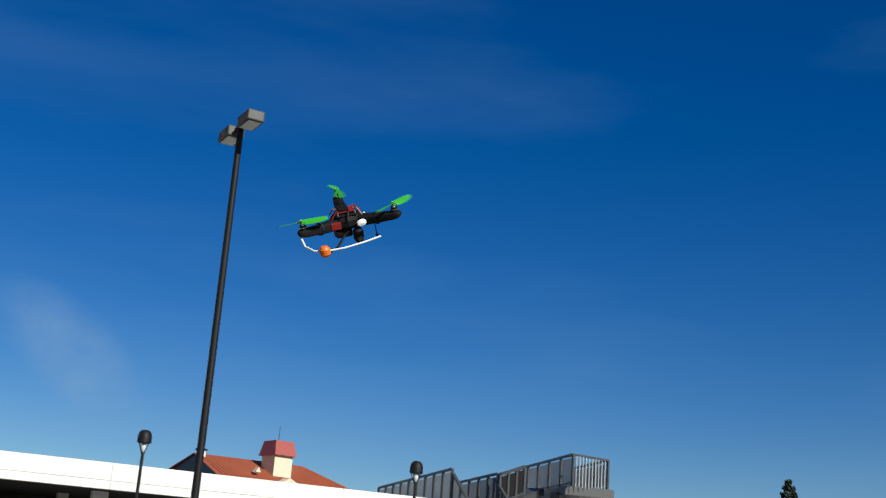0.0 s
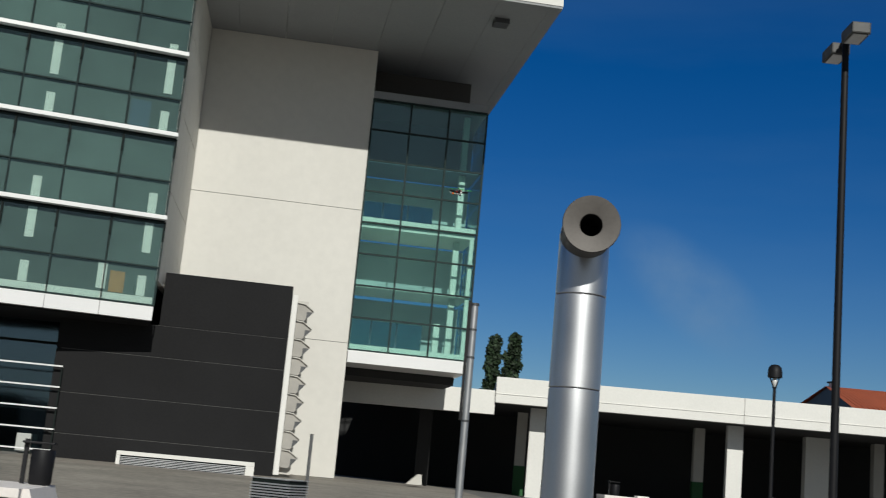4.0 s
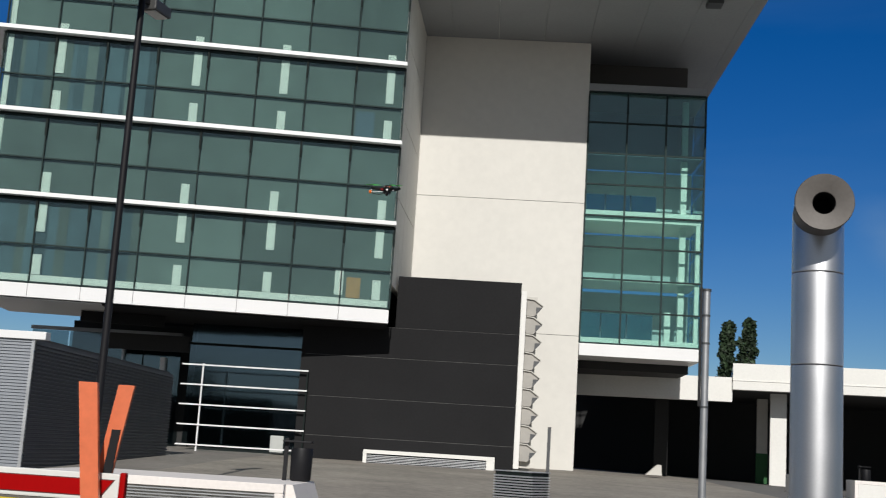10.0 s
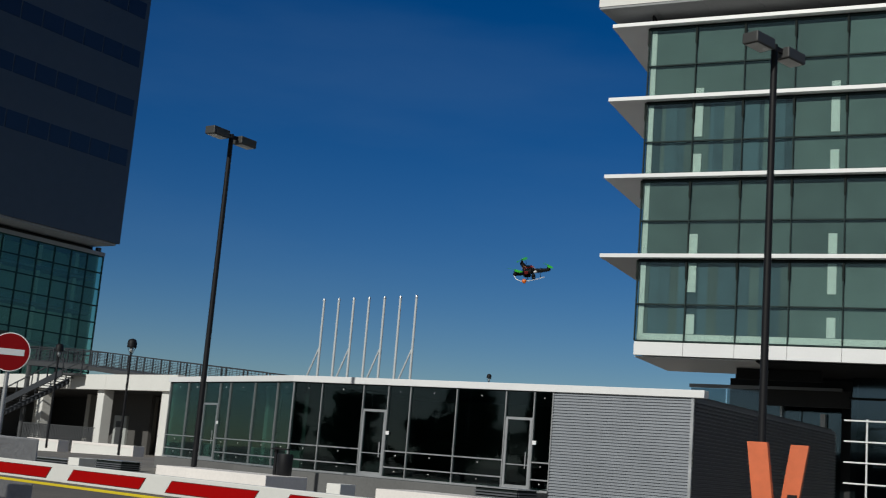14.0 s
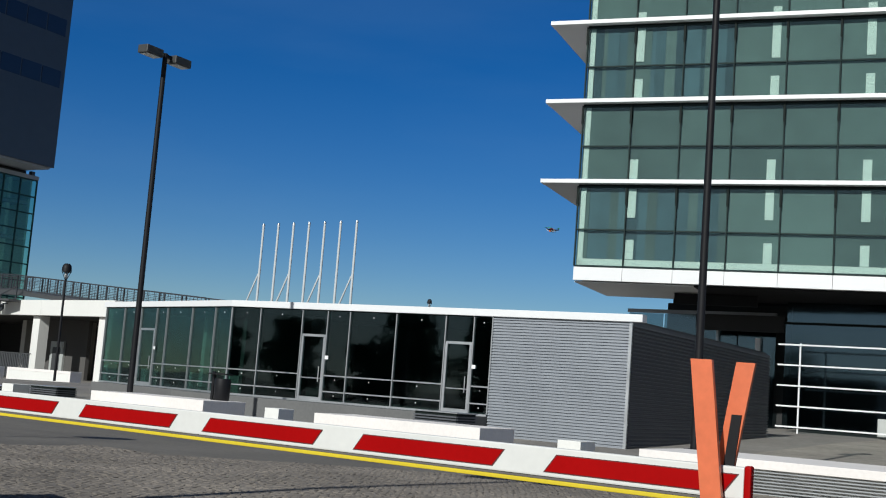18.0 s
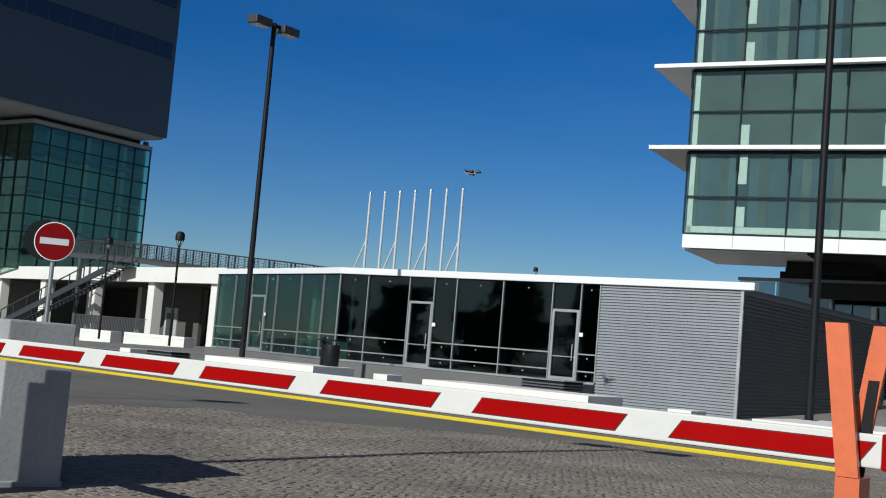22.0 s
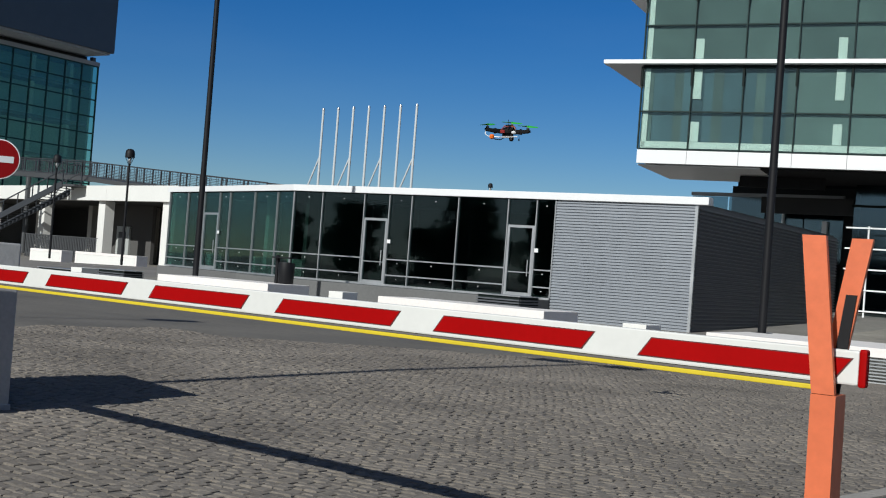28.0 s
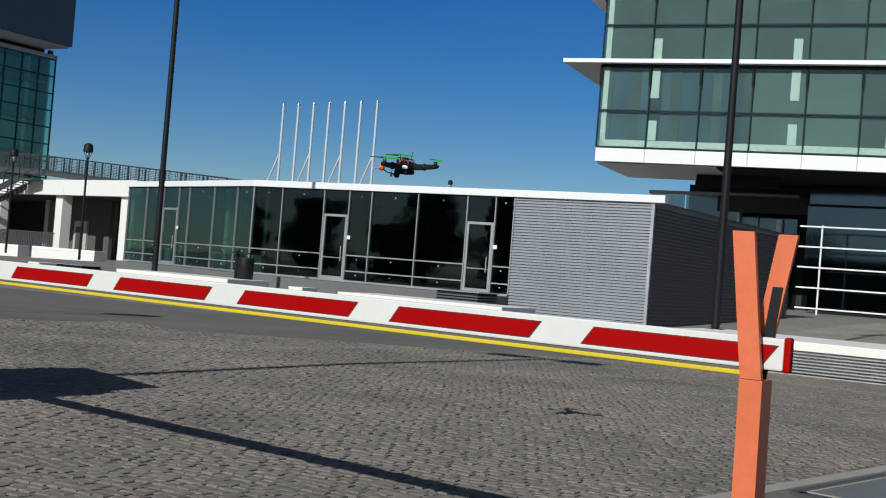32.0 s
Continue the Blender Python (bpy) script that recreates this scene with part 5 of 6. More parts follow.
def barrier_arm():
    ob = thing("road_barrier", (-7.4, 4.8, 0.25), "closed red and white barrier arm with yellow lower edge", "barrier")
    x0, x1, z0, z1 = -7.52, -1.155, 1.219, 1.322

    def put(name, bm, m, label=""):
        for v in bm.verts:
            v.co.y += (x1 - v.co.x) * ASLOPE
            v.co.z += 0.005 - (x1 - v.co.x) * 0.0015
        return part(name, bm, m, ob, label)
    put("board", box(B(), x0, x1 - 0.024, AY - 0.016, AY + 0.016, z0, z1, 0.006), M_ARM)
    put("end_cap", box(B(), x1 - 0.024, x1, AY - 0.02, AY + 0.02, z0 - 0.005, z1 + 0.005, 0.008), M_RED, "red plastic end cap")
    put("groove", box(B(), x0, x1 - 0.16, AY - 0.014, AY + 0.014, z0 - 0.009, z0 - 0.001), M_RUBBER)
    put("edge_strip", box(B(), x0, x1 - 0.16, AY - 0.018, AY + 0.018, z0 - 0.025, z0 - 0.010, 0.003), M_YELLOW, "yellow rubber lower edge")
    zl, zh = z0 + 0.019, z1 - 0.026
    for k in range(7):
        xr = -1.202 - k * 0.893
        xl = xr - 0.665
        for s0, s1 in ((-0.0195, -0.0165), (0.0165, 0.0195)):
            e = 0.0035
            put("stripe_outline", prism(B(), [(xl - 0.046 - e * 2, zl - e), (xr - 0.046 + e, zl - e), (xr + e * 2, zh + e), (xl - e, zh + e)], AY + s0 * 0.93, AY + s1 * 0.95), M_OUTLINE)
            put("red_stripe", prism(B(), [(xl - 0.046, zl), (xr - 0.046, zl), (xr, zh), (xl, zh)], AY + s0, AY + s1), M_RED)
    return ob


barrier_arm()
AF = 3.99


def arm_fork():
    ob = thing("arm_rest", (-1.22, AF, 0.25), "orange painted steel fork post that catches the arm", "post")
    part("post", prism(B(), [(-1.262, 0.2), (-1.188, 0.2), (-1.198, 1.19), (-1.272, 1.19)], AF - 0.062, AF + 0.052), M_ORANGE, ob)
    part("front_prong", prism(B(), [(-1.270, 1.192), (-1.202, 1.192), (-1.258, 1.66), (-1.328, 1.66)], AF - 0.064, AF - 0.042), M_ORANGE, ob)
    part("rear_prong", prism(B(), [(-1.278, 1.192), (-1.218, 1.192), (-1.143, 1.66), (-1.205, 1.66)], AF + 0.03, AF + 0.05), M_ORANGE, ob)
    part("prong_web", prism(B(), [(-1.245, 1.192), (-1.21, 1.192), (-1.178, 1.49), (-1.21, 1.49)], AF + 0.022, AF + 0.029), M_BLACK, ob)
    part("foot_plate", box(B(), -1.33, -1.12, AF - 0.12, AF + 0.11, 0.225, 0.247), M_ORANGE, ob)
    ob.location.x -= 0.03
    return ob


arm_fork()


def machine_block():
    ob = thing("concrete_plinth", (-7.65, 5.7, 0.25), "grey concrete block beside the barrier cabinet", "block")
    m = Matrix.Translation((-7.585, 5.665, 0.0)) @ Matrix.Rotation(-0.307, 4, "Z")
    for name, q in (("block", (-1.5, 0.0, -0.22, 0.275, 0.2, 1.435, 0.012)), ("foot", (-1.52, 0.015, -0.23, 0.285, 0.2, 0.285, 0.008))):
        bm = box(B(), *q)
        bmesh.ops.transform(bm, matrix=m, verts=bm.verts)
        part(name, bm, M_BLOCK, ob)
    return ob


def barrier_cabinet():
    ob = thing("barrier_cabinet", (-7.45, 4.95, 0.25), "red-orange barrier drive cabinet with a black head", "cabinet")
    m = Matrix.Translation((-7.35, 5.13, 0.0)) @ Matrix.Rotation(-0.307, 4, "Z")

    def put(name, q, mt, label=""):
        bm = box(B(), *q)
        bmesh.ops.transform(bm, matrix=m, verts=bm.verts)
        part(name, bm, mt, ob, label)
    put("body", (-0.17, 0.0, -0.27, 0.0, 0.26, 1.42, 0.015), M_ORANGED)
    put("head", (-0.15, -0.03, -0.22, -0.035, 1.425, 1.56, 0.02), M_BLACK, "black plastic head")
    put("lock_plate", (0.001, 0.006, -0.14, -0.04, 1.31, 1.385, 0.002), M_BLACK)
    put("lock", (0.0065, 0.011, -0.115, -0.06, 1.33, 1.365), M_ALU)
    put("base_frame", (-0.19, 0.02, -0.29, 0.02, 0.2, 0.257), M_BLACK)
    return ob


machine_block()
barrier_cabinet()


def no_entry_sign():
    x, y = -16.2, 12.15
    ob = thing("no_entry_sign", (x, y, 0.25), "round red no-entry sign with a white bar on a steel pole", "road sign")
    part("pole", tube(B(), (x, y, 0.2), (x, y, 2.75), 0.035, n=12), M_GALV, ob, soft=True)
    face = Matrix.Translation((x, y, 2.68)) @ Euler((radians(90), 0, radians(48))).to_matrix().to_4x4()

    def disc(name, r, a, b, m, dx=0.0, dz=0.0):
        bm = lathe(B(), [(0, a), (r, a), (r, b), (0, b)], 40, face @ Matrix.Translation((dx, dz, 0)))
        return part(name, bm, m, ob)
    disc("rim", 0.31, 0.045, 0.06, M_PLASTICW)
    disc("disc", 0.295, 0.061, 0.066, M_SIGN)
    bm = box(B(), -0.22, 0.22, -0.05, 0.05, 0.067, 0.071)
    bmesh.ops.transform(bm, matrix=face, verts=bm.verts)
    part("white_bar", bm, M_MAST, ob)
    disc("rear_disc", 0.32, -0.09, -0.06, M_FRAME, -0.16, 0.02)
    return ob


M_SIGN = mat("sign_red", (0.19, 0.002, 0.004), 0.55, spec=0.1, var=0.06)
no_entry_sign()


def mesh_railing():
    ob = thing("low_railing", (-72.5, 60, 0.5), "low grey steel railing before the west wing", "railing")
    for k in range(44):
        x = -76.5 + k * 0.18
        part("baluster", bar(B(), (x, 60, 0.2), (x, 60, 1.9), 0.12, 0.03), M_GREYPAINT, ob)
    for z in (0.5, 1.93):
        part("rail", bar(B(), (-76.6, 60, z), (-68.6, 60, z), 0.07, 0.07), M_GREYPAINT, ob)
    return ob


mesh_railing()


# ---- masts behind the pavilion ----
def masts():
    for k in range(7):
        x = -48.55 + k * 1.2
        ob = thing("mast", (x, 60, 1.0), "slim white steel mast, one of a row", "mast", "row of seven masts")
        part("tube", tube(B(), (x, 60, 1.0), (x, 60, 11.15 + 0.03 * k), 0.09, 0.075, n=10), M_MAST, ob, soft=True)
        part("finial", tube(B(), (x, 60, 11.15 + 0.03 * k), (x, 60, 11.28 + 0.03 * k), 0.1, 0.06, n=10), M_GALV, ob)
        if k % 2 == 0:
            part("brace", tube(B(), (x, 60, 8.2), (x - 1.3, 60.0, 5.2), 0.055, n=8), M_MAST, ob)


masts()


# ---- trees ----
def leaf_cloud(bm, rnd, centre, radii, count, size):
    for _ in range(count):
        while True:
            p = Vector((rnd.uniform(-1, 1), rnd.uniform(-1, 1), rnd.uniform(-1, 1)))
            if 0.15 < p.length < 1:
                break
        q = Vector(centre) + Vector((p.x * radii[0], p.y * radii[1], p.z * radii[2]))
        m = Matrix.Translation(q) @ Euler((rnd.uniform(0, 6.3), rnd.uniform(0, 6.3), rnd.uniform(0, 6.3))).to_matrix().to_4x4()
        s = size * rnd.uniform(0.6, 1.3)
        vs = [bm.verts.new(m @ Vector(c)) for c in ((-s, -s * 0.5, 0), (s * 0.2, -s * 0.6, s * 0.2), (s, 0.1 * s, 0), (0, s * 0.7, -s * 0.2))]
        bm.faces.new(vs)


def tree(at, h, kind, label, seed, width=None, n=900):
    rnd = random.Random(seed)
    x, y, z = at
    ob = thing("tree", at, label, "tree")
    part("trunk", tube(B(), (x, y, z - 0.1), (x, y, z + h * 0.85), 0.02 * h + 0.08, 0.04, n=9), M_BARK, ob)
    bm = B()
    if kind == "poplar":
        w = width or h * 0.09
        for k in range(16):
            t = k / 15
            r = w * (0.55 + 0.9 * math.sin(math.pi * (0.12 + 0.8 * t))) * rnd.uniform(0.75, 1.15)
            leaf_cloud(bm, rnd, (x + rnd.uniform(-0.3, 0.3) * w, y + rnd.uniform(-0.3, 0.3) * w, z + h * (0.12 + 0.86 * t)), (r, r, h * 0.055), n // 16, 0.19)
        mt = M_LEAF
    elif kind == "fir":
        w = width or h * 0.24
        for k in range(22):
            t = k / 21
            r = w * (1.02 - t) + 0.15
            for j in range(7):
                a = rnd.uniform(0, 6.3)
                leaf_cloud(bm, rnd, (x + 0.62 * r * math.cos(a), y + 0.62 * r * math.sin(a), z + h * (0.12 + 0.87 * t) - 0.25 * r * rnd.random()), (0.42 * r + 0.1, 0.42 * r + 0.1, 0.28), max(3, n // 170), 0.26)
        mt = M_PINE
    elif kind == "hedge":
        w = width
        for k in range(30):
            a, e = rnd.uniform(0, 6.3), rnd.uniform(0.02, 1)
            rr = w * rnd.uniform(0.1, 1.0) * (1.0 - 0.55 * e)
            leaf_cloud(bm, rnd, (x + rr * math.cos(a), y + 0.6 * rr * math.sin(a), z + h * (0.08 + 0.85 * e)), (w * 0.36, w * 0.3, h * 0.15), n // 30, 0.24)
        mt = M_LEAF
    else:
        w = width or h * 0.45
        for k in range(26):
            a, e = rnd.uniform(0, 6.3), rnd.uniform(0.25, 1)
            rr = w * rnd.uniform(0.25, 0.85)
            leaf_cloud(bm, rnd, (x + rr * math.cos(a), y + rr * math.sin(a), z + h * (0.35 + 0.5 * e)), (w * 0.34, w * 0.34, h * 0.14), n // 26, 0.3)
        for k in range(5):
            a = k * 1.3
            part("limb", tube(B(), (x, y, z + h * 0.4), (x + w * 0.6 * math.cos(a), y + w * 0.6 * math.sin(a), z + h * 0.72), 0.1, 0.03, n=6), M_BARK, ob)
        mt = M_LEAF
    me = link_mesh("crown", bm, mt, at)
    cr = new("crown", me)
    cr.parent = ob
    ORG[cr.name] = Vector(at)
    return ob


tree((21.75, 110, 1.1), 13.4, "poplar", "tall dark green poplar behind the arcade", 3, 0.74, 5200)
tree((23.5, 110, 1.1), 13.7, "poplar", "tall dark green poplar behind the arcade", 5, 0.80, 5600)
tree((124.2, 90, 1.1), 16.6, "fir", "dark conifer beyond the arcade", 8, 6.2, 6000)
tree((134, 92, 1.1), 12.9, "round", "dark green leafy tree beyond the arcade", 9, 7.2, 5200)
tree((62, 72, 1.1), 7.6, "round", "leafy tree behind the steel platform", 10, 2.6, 900)
for k in range(20):
    x = -105 + k * 7.6
    h = (8.5, 5.6, 9.6, 6.2, 7.4, 5.2, 10.2)[k % 7]
    tree((x, -31 - 3 * (k % 3), 0.25), h, "hedge", "leafy tree on the far side of the road", 20 + k, 4.6, 5200)


# ---- tricopter ----
def tricopter():
    ob = thing("tricopter", (0, 0, 0), "black three-armed drone with green propellers and an orange float", "drone")
    bm = B()
    lathe(bm, [(0.0, -0.026), (0.05, -0.026), (0.066, -0.01), (0.066, 0.012), (0.052, 0.026), (0.0, 0.026)], 12)
    part("body", bm, M_CARBON, ob)
    deck = part("deck", box(B(), -0.042, 0.042, -0.05, 0.028, 0.028, 0.034, 0.003), M_BLACK, ob)
    for x, y in ((-0.034, -0.042), (0.034, -0.042), (-0.034, 0.02), (0.034, 0.02)):
        part("spacer", tube(B(), (x, y, 0.035), (x, y, 0.045), 0.0035, n=6), M_ALU, deck)
    part("board", box(B(), -0.03, 0.034, -0.034, 0.012, 0.039, 0.045, 0.002), M_BOARD, ob, "red circuit board")
    part("receiver", box(B(), -0.03, 0.012, -0.034, 0.008, 0.046, 0.058, 0.004), M_CARBON, ob)
    part("antenna", tube(B(), (-0.01, 0.03, 0.05), (-0.014, 0.036, 0.1), 0.0022, n=6), M_BLACK, ob)
    part("battery", box(B(), -0.055, 0.012, -0.05, 0.05, -0.058, -0.028, 0.01), M_CARBON, ob)
    part("battery_strap", box(B(), -0.0575, 0.0145, -0.012, 0.012, -0.0605, -0.026, 0.003), M_GREYPAINT, ob)
    part("speed_controller", box(B(), -0.07, -0.03, -0.072, -0.06, -0.012, 0.016, 0.003), M_BOARD, ob, "red circuit board")
    for k in range(6):
        a = 0.5 + k * 1.05
        p = Vector((0.07 * math.cos(a), 0.07 * math.sin(a), 0.02))
        q = Vector((0.03 * math.cos(a + 0.5), 0.024 * math.sin(a + 0.5) - 0.008, 0.044))
        m = (p + q) / 2 + Vector((0, 0, 0.016))
        bm = B()
        tube(bm, p, m, 0.003, n=6)
        tube(bm, m, q, 0.003, n=6)
        part("wire", bm, (M_BOARD, M_BLACK, M_WIRE)[k % 3], ob)
    for x, y, turn in ((0.05, -0.066, 20), (0.071, 0.012, 92)):
        m = Matrix.Translation((x, y, -0.002)) @ Euler((radians(90), 0, radians(turn))).to_matrix().to_4x4()
        part("light_cap", lathe(B(), [(0.0, 0.0), (0.022, 0.0), (0.02, 0.008), (0, 0.013)], 14, m @ Matrix.Diagonal((1, 0.62, 1, 1))), M_PLASTICW, ob, "white oval cap")
    pod = part("camera_pod", lathe(B(), [(0.0, -0.03), (0.014, -0.027), (0.021, -0.012), (0.021, 0.02), (0.012, 0.032), (0, 0.032)], 16, Matrix.Translation((0.032, -0.055, -0.055))), M_CARBON, ob, soft=True)
    part("lens", tube(B(), (0.032, -0.072, -0.06), (0.032, -0.082, -0.063), 0.009, n=12), M_GREYPAINT, pod)
    bm = B()
    for p, q in zip(((-0.02, -0.05, -0.045), (-0.06, -0.1, -0.07), (-0.1, -0.17, -0.06)), ((-0.06, -0.1, -0.07), (-0.1, -0.17, -0.06), (-0.118, -0.212, -0.034))):
        tube(bm, p, q, 0.0045, n=8)
    part("cable", bm, M_BLACK, ob)
    part("cable", tube(B(), (0.1, -0.07, -0.012), (0.102, -0.074, -0.06), 0.002, n=6), M_BLACK, ob)
    part("plug", tube(B(), (0.102, -0.074, -0.058), (0.103, -0.075, -0.074), 0.006, n=8), M_BLACK, ob)
    blade = bpy.data.meshes.new("propeller")
    bm = B()
    for s in (-1, 1):
        top, bot = [], []
        for i in range(8):
            t = i / 7
            r = 0.008 + 0.094 * t
            w = (0.007 + 0.017 * math.sin(math.pi * min(0.15 + 0.8 * t, 1))) if t < 1 else 0.005
            tw = 0.014 * (1 - 0.6 * t)
            top.append((bm.verts.new((s * r, s * w * 0.4, tw * 0.5)), bm.verts.new((s * r, -s * w, -tw * 0.5))))
            bot.append((bm.verts.new((s * r, s * w * 0.4, tw * 0.5 - 0.0018)), bm.verts.new((s * r, -s * w, -tw * 0.5 - 0.0018))))
        for g in (top, bot):
            for p, q in zip(g, g[1:]):
                bm.faces.new((p[0], q[0], q[1], p[1]))
        for p, q, u, v in zip(top, top[1:], bot, bot[1:]):
            bm.faces.new((p[0], u[0], v[0], q[0]))
            bm.faces.new((p[1], q[1], v[1], u[1]))
        bm.faces.new((top[-1][0], bot[-1][0], bot[-1][1], top[-1][1]))
    tube(bm, (0, 0, -0.006), (0, 0, 0.008), 0.009, n=12)
    bm.to_mesh(blade)
    bm.free()
    blade.materials.append(M_PROP)
    blades = []
    for a in (210, 330, 90):
        d = Vector((math.cos(radians(a)), math.sin(radians(a)), 0))
        n = Vector((-d.y, d.x, 0))
        up = Vector((0, 0, 1))
        # padded arm: a rounded bar, deep at the root and rising to a blunt tip
        bm = B()
        rings = []
        for s, w, lo, hi in ((0.045, 0.026, -0.026, 0.02), (0.10, 0.025, -0.02, 0.022), (0.16, 0.023, -0.011, 0.026), (0.21, 0.021, -0.002, 0.03), (0.226, 0.017, 0.004, 0.029), (0.232, 0.01, 0.011, 0.025)):
            c = d * s + up * ((lo + hi) / 2)
            h = (hi - lo) / 2
            rings.append([bm.verts.new(c + n * (w * math.copysign(abs(math.cos(q)) ** 0.6, math.cos(q))) + up * (h * math.copysign(abs(math.sin(q)) ** 0.6, math.sin(q)))) for q in (math.pi * j / 6 for j in range(12))])
        for p, q in zip(rings, rings[1:]):
            for j in range(12):
                bm.faces.new((p[j], p[(j + 1) % 12], q[(j + 1) % 12], q[j]))
        bm.faces.new(rings[0][::-1])
        bm.faces.new(rings[-1])
        bmesh.ops.recalc_face_normals(bm, faces=bm.faces)
        arm = part("arm", bm, M_CARBON, ob, soft=True)
        part("arm_tape", tube(B(), d * 0.128 + up * 0.004, d * 0.136 + up * 0.005, 0.0262, n=12), M_BLACK, arm)
        e = d * 0.208
        part("motor", tube(B(), e + up * 0.026, e + up * 0.047, 0.014, 0.0125, n=14), M_BLACK, ob, "dark motor can")
        part("motor_band", tube(B(), e + up * 0.037, e + up * 0.04, 0.0146, n=14), M_BRASS, ob, "pale copper band")
        part("shaft", tube(B(), e + up * 0.047, e + up * 0.068, 0.006, n=8), M_PLASTICW, ob, "white shaft collar")
        pr = new("propeller", blade)
        pr.parent = ob
        at = tuple(e + up * 0.06)
        pr.location = at
        pr["label"] = "green two-bladed propeller"
        blades.append((pr, at))
    # bent white skid in front of the body, with an orange float
    pts = [(-0.196, -0.112, 0.004), (-0.188, -0.15, -0.024), (-0.16, -0.193, -0.034), (-0.115, -0.216, -0.036), (-0.05, -0.22, -0.036), (0.03, -0.212, -0.032), (0.1, -0.2, -0.026)]
    bm = B()
    for p, q in zip(pts, pts[1:]):
        tube(bm, p, q, 0.004, n=8)
    part("skid", bm, M_PLASTICW, ob, "bent white landing skid")
    m = Matrix.Translation((-0.122, -0.214, -0.036))
    part("float", lathe(B(), [(0, -0.022), (0.013, -0.02), (0.021, -0.01), (0.021, 0.01), (0.013, 0.02), (0, 0.022)], 16, m), M_BALL, ob, "orange plastic float", soft=True)
    return ob, blades


drone, props = tricopter()


# ---- cobbled road ----
def cobbles():
    """Granite setts in gently arched rows; the nearest ones lie singly."""
    road = thing("cobbled_road", (-5, 10, 0.22), "grey granite sett paving of the access road", "road", kind="structure")
    rnd = random.Random(4)

    def stone(w, d, t, lean):
        hw, hd = w / 2, d / 2
        b = 0.010
        co = [(-hw, -hd, -0.05), (hw, -hd, -0.05), (hw, hd, -0.05), (-hw, hd, -0.05),
              (-hw, -hd, t - 0.004), (hw, -hd, t - 0.004), (hw, hd, t - 0.004), (-hw, hd, t - 0.004),
              (-hw + b, -hd + b, t + lean), (hw - b, -hd + b, t + lean), (hw - b, hd - b, t - lean), (-hw + b, hd - b, t - lean)]
        fa = [(0, 1, 5, 4), (1, 2, 6, 5), (2, 3, 7, 6), (3, 0, 4, 7), (4, 5, 9, 8), (5, 6, 10, 9), (6, 7, 11, 10), (7, 4, 8, 11), (8, 9, 10, 11)]
        return co, fa
    shared = []
    for k in range(10):
        co, fa = stone(0.092 + rnd.uniform(-0.012, 0.003) - 0.022 * (k % 5 == 0), 0.085 + rnd.uniform(-0.009, 0.003) - 0.02 * (k % 4 == 0), rnd.uniform(-0.003, 0.002), rnd.uniform(-0.002, 0.002))
        me = bpy.data.meshes.new("sett")
        me.from_pydata(co, [], fa)
        me.materials.append(M_STONE)
        shared.append(me)
    cos, fas = [], []
    singles = 0
    pitch = 0.088
    for r in range(int((21.6 - 3.2) / pitch)):
        for c in range(int(27.0 / (pitch * 1.07))):
            x = -18.5 + (c + 0.5 * (r % 2)) * pitch * 1.07 + rnd.uniform(-0.02, 0.02)
            ph = (x / 1.7) % 1.0
            y = 3.2 + r * pitch + 0.09 * math.sin(math.pi * ph) + rnd.uniform(-0.014, 0.014)
            if x > -1.86 + 0.2 * (y - 10) and y < 15 or x > -1.0 + 0.9 * (y - 15) and y >= 15:
                continue
            if -8.1 < x < -7.3 and 4.8 < y < 5.95:
                continue
            if x < -14.4 + 0.15 * math.sin(y * 3) or y > 14.1 + 0.12 * math.sin(x * 2.1) + max(0.0, x + 13) * 1.1 + max(0.0, x + 5.5) * 2.0:
                continue
            z = ground_z(x, y) + 0.004 + rnd.uniform(-0.002, 0.002)
            if singles < 300 and -5.2 < x < -2.2 and 5.6 < y < 6.9 and rnd.random() < 0.95:
                ob = piece("sett", shared[rnd.randrange(10)], road, (x, y, z), rnd.uniform(-0.06, 0.06))
                singles += 1
                continue
            co, fa = stone(0.092 + rnd.uniform(-0.010, 0.003) - (0.026 if rnd.random() < 0.14 else 0), 0.085 + rnd.uniform(-0.009, 0.003) - (0.024 if rnd.random() < 0.14 else 0), rnd.uniform(-0.003, 0.002), rnd.uniform(-0.002, 0.002))
            o = len(cos)
            a = rnd.uniform(-0.13, 0.13)
            ca, sa = math.cos(a), math.sin(a)
            cos += [(x + p[0] * ca - p[1] * sa, y + p[0] * sa + p[1] * ca, z + p[2]) for p in co]
            fas += [tuple(o + i for i in f) for f in fa]
    me = bpy.data.meshes.new("sett_field")
    org = origin(road)
    me.from_pydata([(p[0] - org.x, p[1] - org.y, p[2] - org.z) for p in cos], [], fas)
    me.materials.append(M_STONES)
    ob = new("sett_field", me)
    ob.parent = road
    tagged(ob, kind="stuff")


cobbles()


def kerb():
    ob = thing("kerb", (-1.8, 9, 0.22), "pale stone kerb strip beside the cobbles", "kerb", kind="structure")
    d = Vector((0.196, 0.98, 0))
    for k in range(12):
        a = Vector((-2.70, 5.2, 0.18)) + d * (k * 0.8 + 0.005)
        part("kerb_stone", bar(B(), a, a + d * 0.79, 0.13, 0.156), M_KERB, ob)
    return ob


kerb()


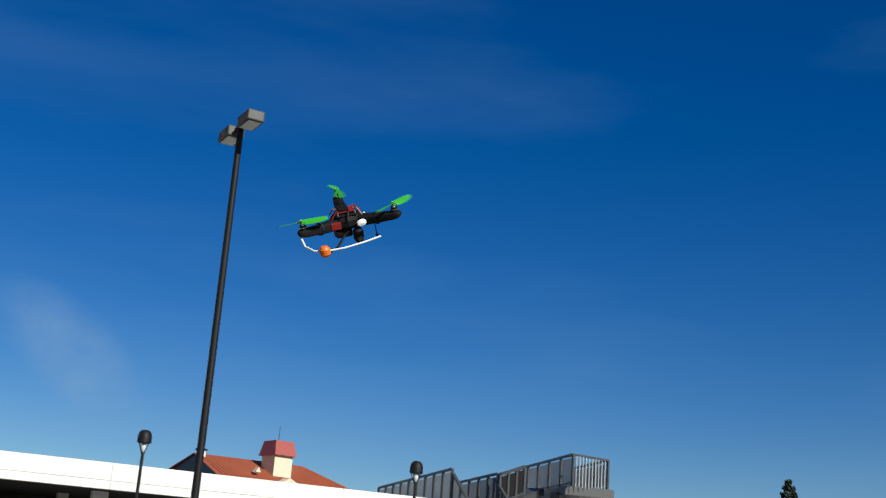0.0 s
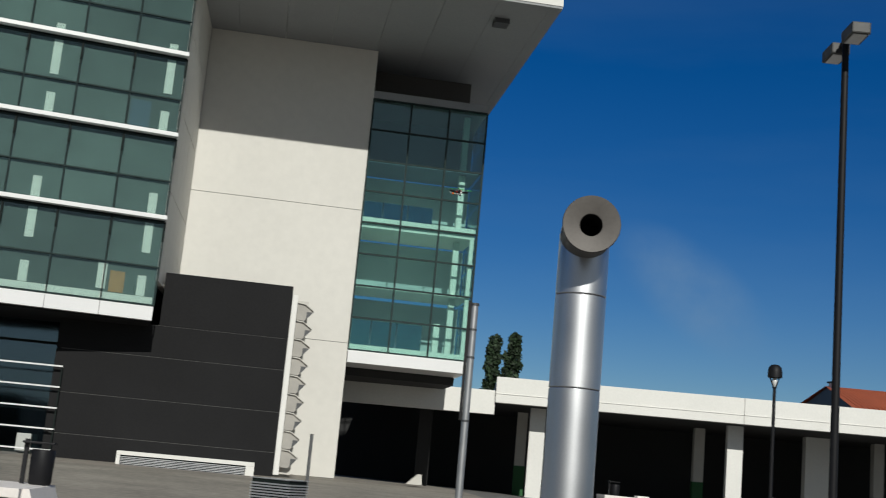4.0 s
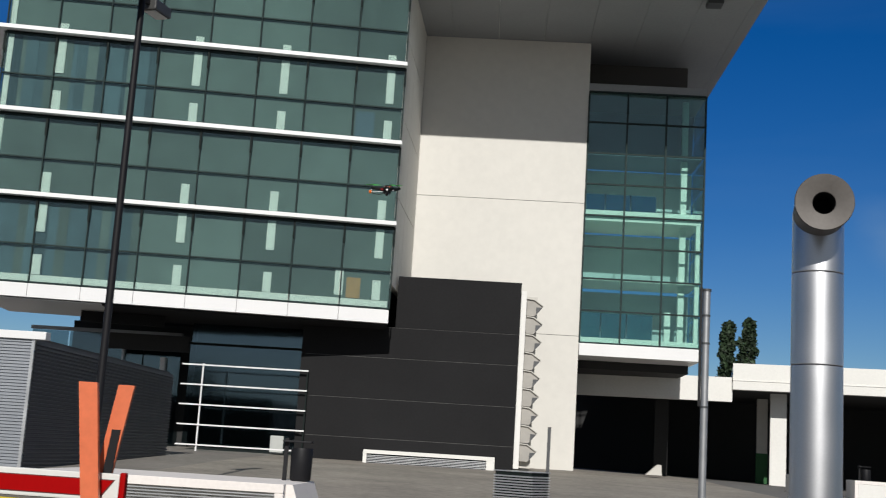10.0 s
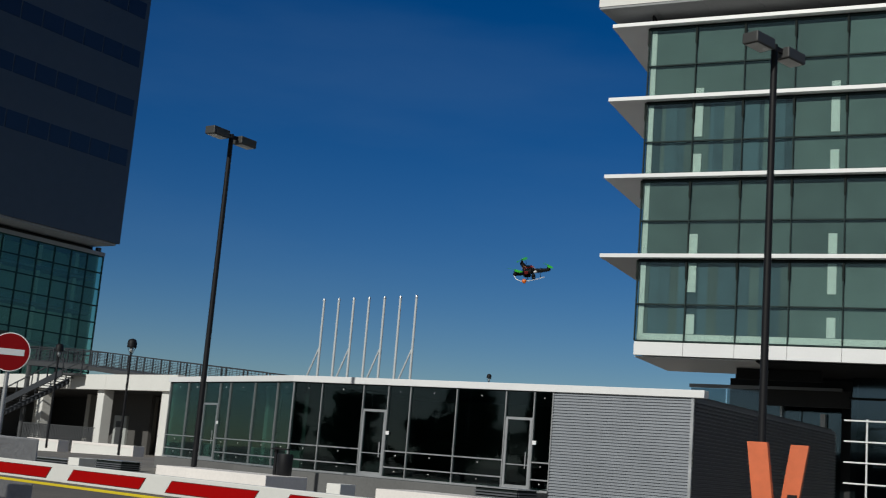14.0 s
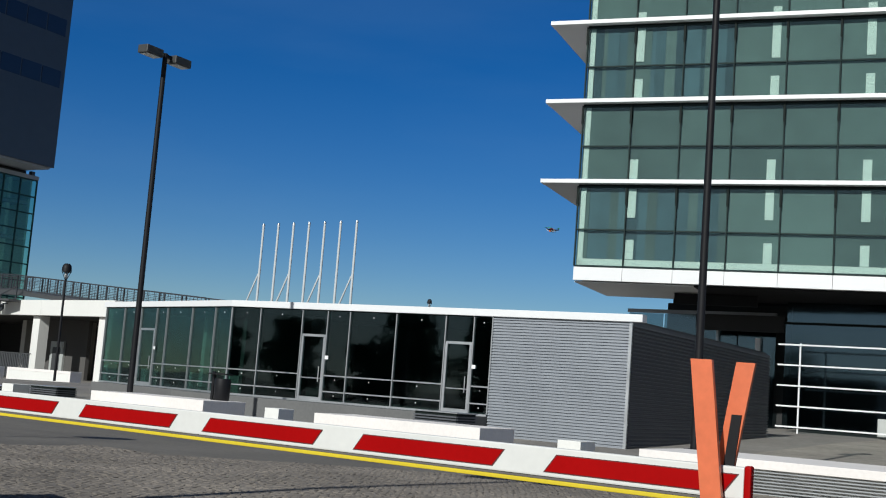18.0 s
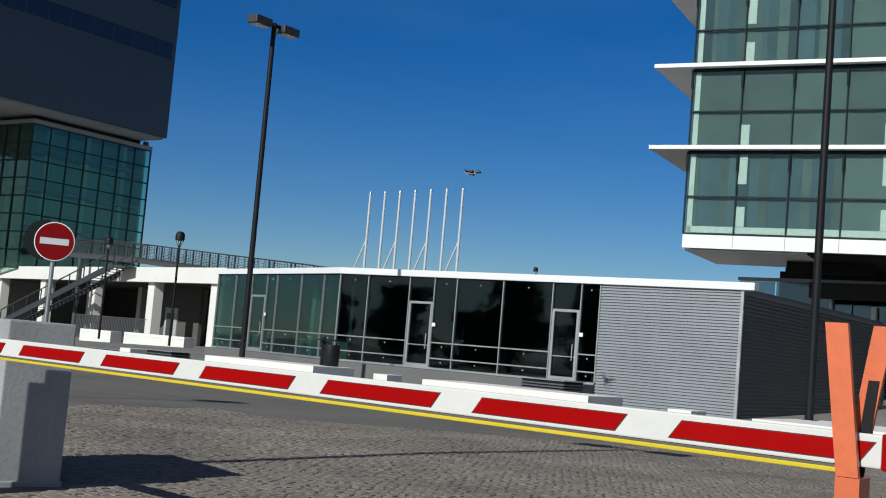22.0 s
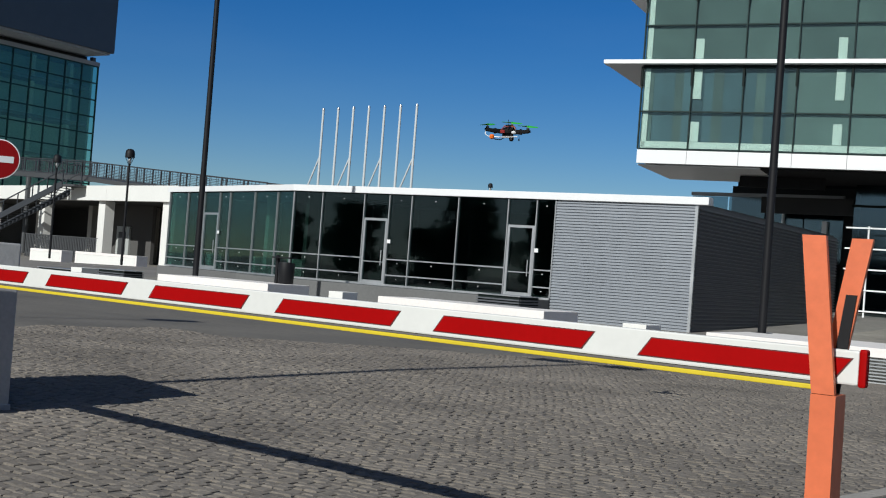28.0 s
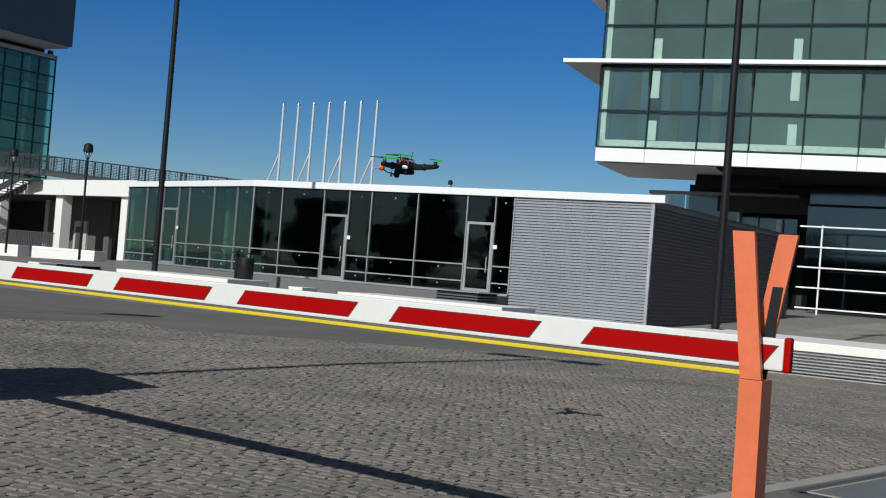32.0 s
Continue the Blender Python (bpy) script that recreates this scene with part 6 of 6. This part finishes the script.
def floor_cover():
    ob = thing("floor_cover", (-1.3, 8.8, 0.25), "slate-grey service cover in a pale metal frame beside the kerb", "cover")
    c = [Vector(p) for p in ((-2.01, 7.7, 0.245), (-1.59, 9.78, 0.245), (-0.39, 9.55, 0.245), (-0.81, 7.47, 0.245))]
    m = (c[0] + c[2]) / 2
    for k in range(4):
        a, b = c[k], c[(k + 1) % 4]
        part("frame_bar", bar(B(), a, b, 0.1, 0.05), M_GREYPAINT, ob)
        part("frame_edge", bar(B(), a + (m - a) * 0.07, b + (m - b) * 0.07, 0.025, 0.058), M_KERB, ob)
    bm = B()
    vs = [bm.verts.new(p + (m - p) * 0.08 + Vector((0, 0, 0.012))) for p in c]
    ws = [bm.verts.new(v.co - Vector((0, 0, 0.05))) for v in vs]
    bm.faces.new(vs)
    bm.faces.new(ws[::-1])
    for k in range(4):
        j = (k + 1) % 4
        bm.faces.new((vs[k], ws[k], ws[j], vs[j]))
    part("plate", bm, M_COVER, ob)
    return ob


floor_cover()


# ---- movement ----
def motions():
    flight = [
        (0.0, 2.69, 3.48, 2.96, 35, -18, -32),
        (0.5, 3.38, 4.62, 3.14, 32, -17, -33),
        (1.0, 3.92, 6.34, 3.26, 28, -13, -27),
        (1.5, 4.26, 8.29, 3.62, 24, -9, -20),
        (2.0, 4.30, 10.06, 4.15, 22, -6, -15),
        (2.5, 4.23, 12.06, 4.73, 21, -5, -12),
        (3.0, 4.16, 14.78, 5.35, 20, -3, -10),
        (3.5, 4.29, 19.42, 6.43, 18, 0, -9),
        (4.0, 4.15, 25.12, 7.67, 16, 3, -9),
        (4.5, 3.27, 25.94, 7.87, 16, 3, -10),
        (6.5, 0.52, 21.57, 6.40, 13, 4, -17),
        (7.0, 0.20, 21.12, 6.21, 13, 3, -19),
        (7.5, -0.14, 20.68, 6.08, 12, 4, -22),
        (8.0, -0.42, 20.29, 6.02, 12, 4, -25),
        (8.5, -0.62, 18.50, 5.68, 11, 4, -28),
        (9.0, -0.80, 17.02, 5.39, 12, 4, -31),
        (9.5, -1.00, 16.09, 5.19, 11, 6, -35),
        (10.0, -1.34, 15.27, 4.93, 10, 7, -39),
        (10.5, -1.63, 13.39, 4.36, 9, 9, -42),
        (11.0, -1.99, 11.83, 3.91, 7, 10, -45),
        (11.5, -2.51, 10.83, 3.70, 7, 10, -44),
        (12.0, -3.28, 10.26, 3.76, 5, 11, -42),
        (12.5, -3.91, 9.60, 3.84, 15, 11, -10),
        (13.0, -4.51, 9.40, 3.82, 24, 3, 18),
        (13.5, -4.81, 8.96, 3.53, 23, -7, 31),
        (14.0, -5.99, 10.59, 3.53, 24, -14, 45),
        (14.5, -7.25, 12.97, 3.63, 22, -13, 48),
        (16.5, -12.27, 26.21, 5.24, 13, -3, 45),
        (17.0, -14.05, 30.67, 5.89, 10, -1, 43),
        (17.5, -14.62, 31.97, 6.22, 10, -1, 42),
        (18.0, -15.66, 33.22, 6.66, 9, -1, 42),
        (18.5, -15.90, 32.19, 6.84, 9, -0, 42),
        (19.0, -16.25, 31.09, 7.12, 9, -1, 42),
        (19.5, -17.23, 30.50, 7.46, 9, -1, 43),
        (20.0, -17.95, 30.01, 7.77, 8, -1, 43),
        (20.5, -18.36, 29.76, 7.89, 8, -1, 43),
        (21.0, -18.16, 28.21, 7.50, 8, -0, 43),
        (21.5, -17.47, 26.07, 6.72, 7, -0, 42),
        (22.0, -16.58, 24.34, 5.89, 7, 0, 42),
        (22.5, -14.83, 21.65, 4.98, 7, -1, 40),
        (23.0, -13.49, 19.46, 4.40, 7, -1, 40),
        (23.5, -12.59, 17.67, 4.02, 6, -0, 39),
        (24.0, -11.83, 16.18, 3.66, 6, -0, 39),
        (24.5, -12.05, 16.36, 3.60, 6, -0, 38),
        (25.0, -12.28, 16.49, 3.67, 7, -0, 37),
        (25.5, -11.18, 15.04, 3.56, 7, 0, 36),
        (27.5, -6.09, 9.61, 2.86, 12, -1, 30),
        (28.0, -5.67, 9.59, 2.76, 12, 0, 23),
        (28.5, -5.37, 9.72, 2.67, 9, 3, 16),
        (29.0, -5.23, 9.83, 2.56, 6, 4, 4),
        (29.5, -5.09, 9.75, 2.40, 3, 4, -13),
        (30.0, -4.90, 9.39, 2.26, 2, 3, -33),
        (30.5, -4.57, 8.56, 2.19, 2, 5, -62),
        (31.0, -4.27, 7.58, 2.12, 2, 8, -85),
        (31.5, -4.48, 7.28, 2.19, -1, 8, -81),
        (32.0, -4.69, 7.12, 2.16, -2, 9, -73),
    ]
    walk(drone, [(t, pose(x, y, z, a, b, c)) for t, x, y, z, a, b, c in flight])
    for k, (pr, at) in enumerate(props):
        sg = 1 if k % 2 else -1
        walk(pr, [(i / 15.0, pose(*at, 0, 0, sg * (80 * i + 40 * k))) for i in range(481)])


motions()
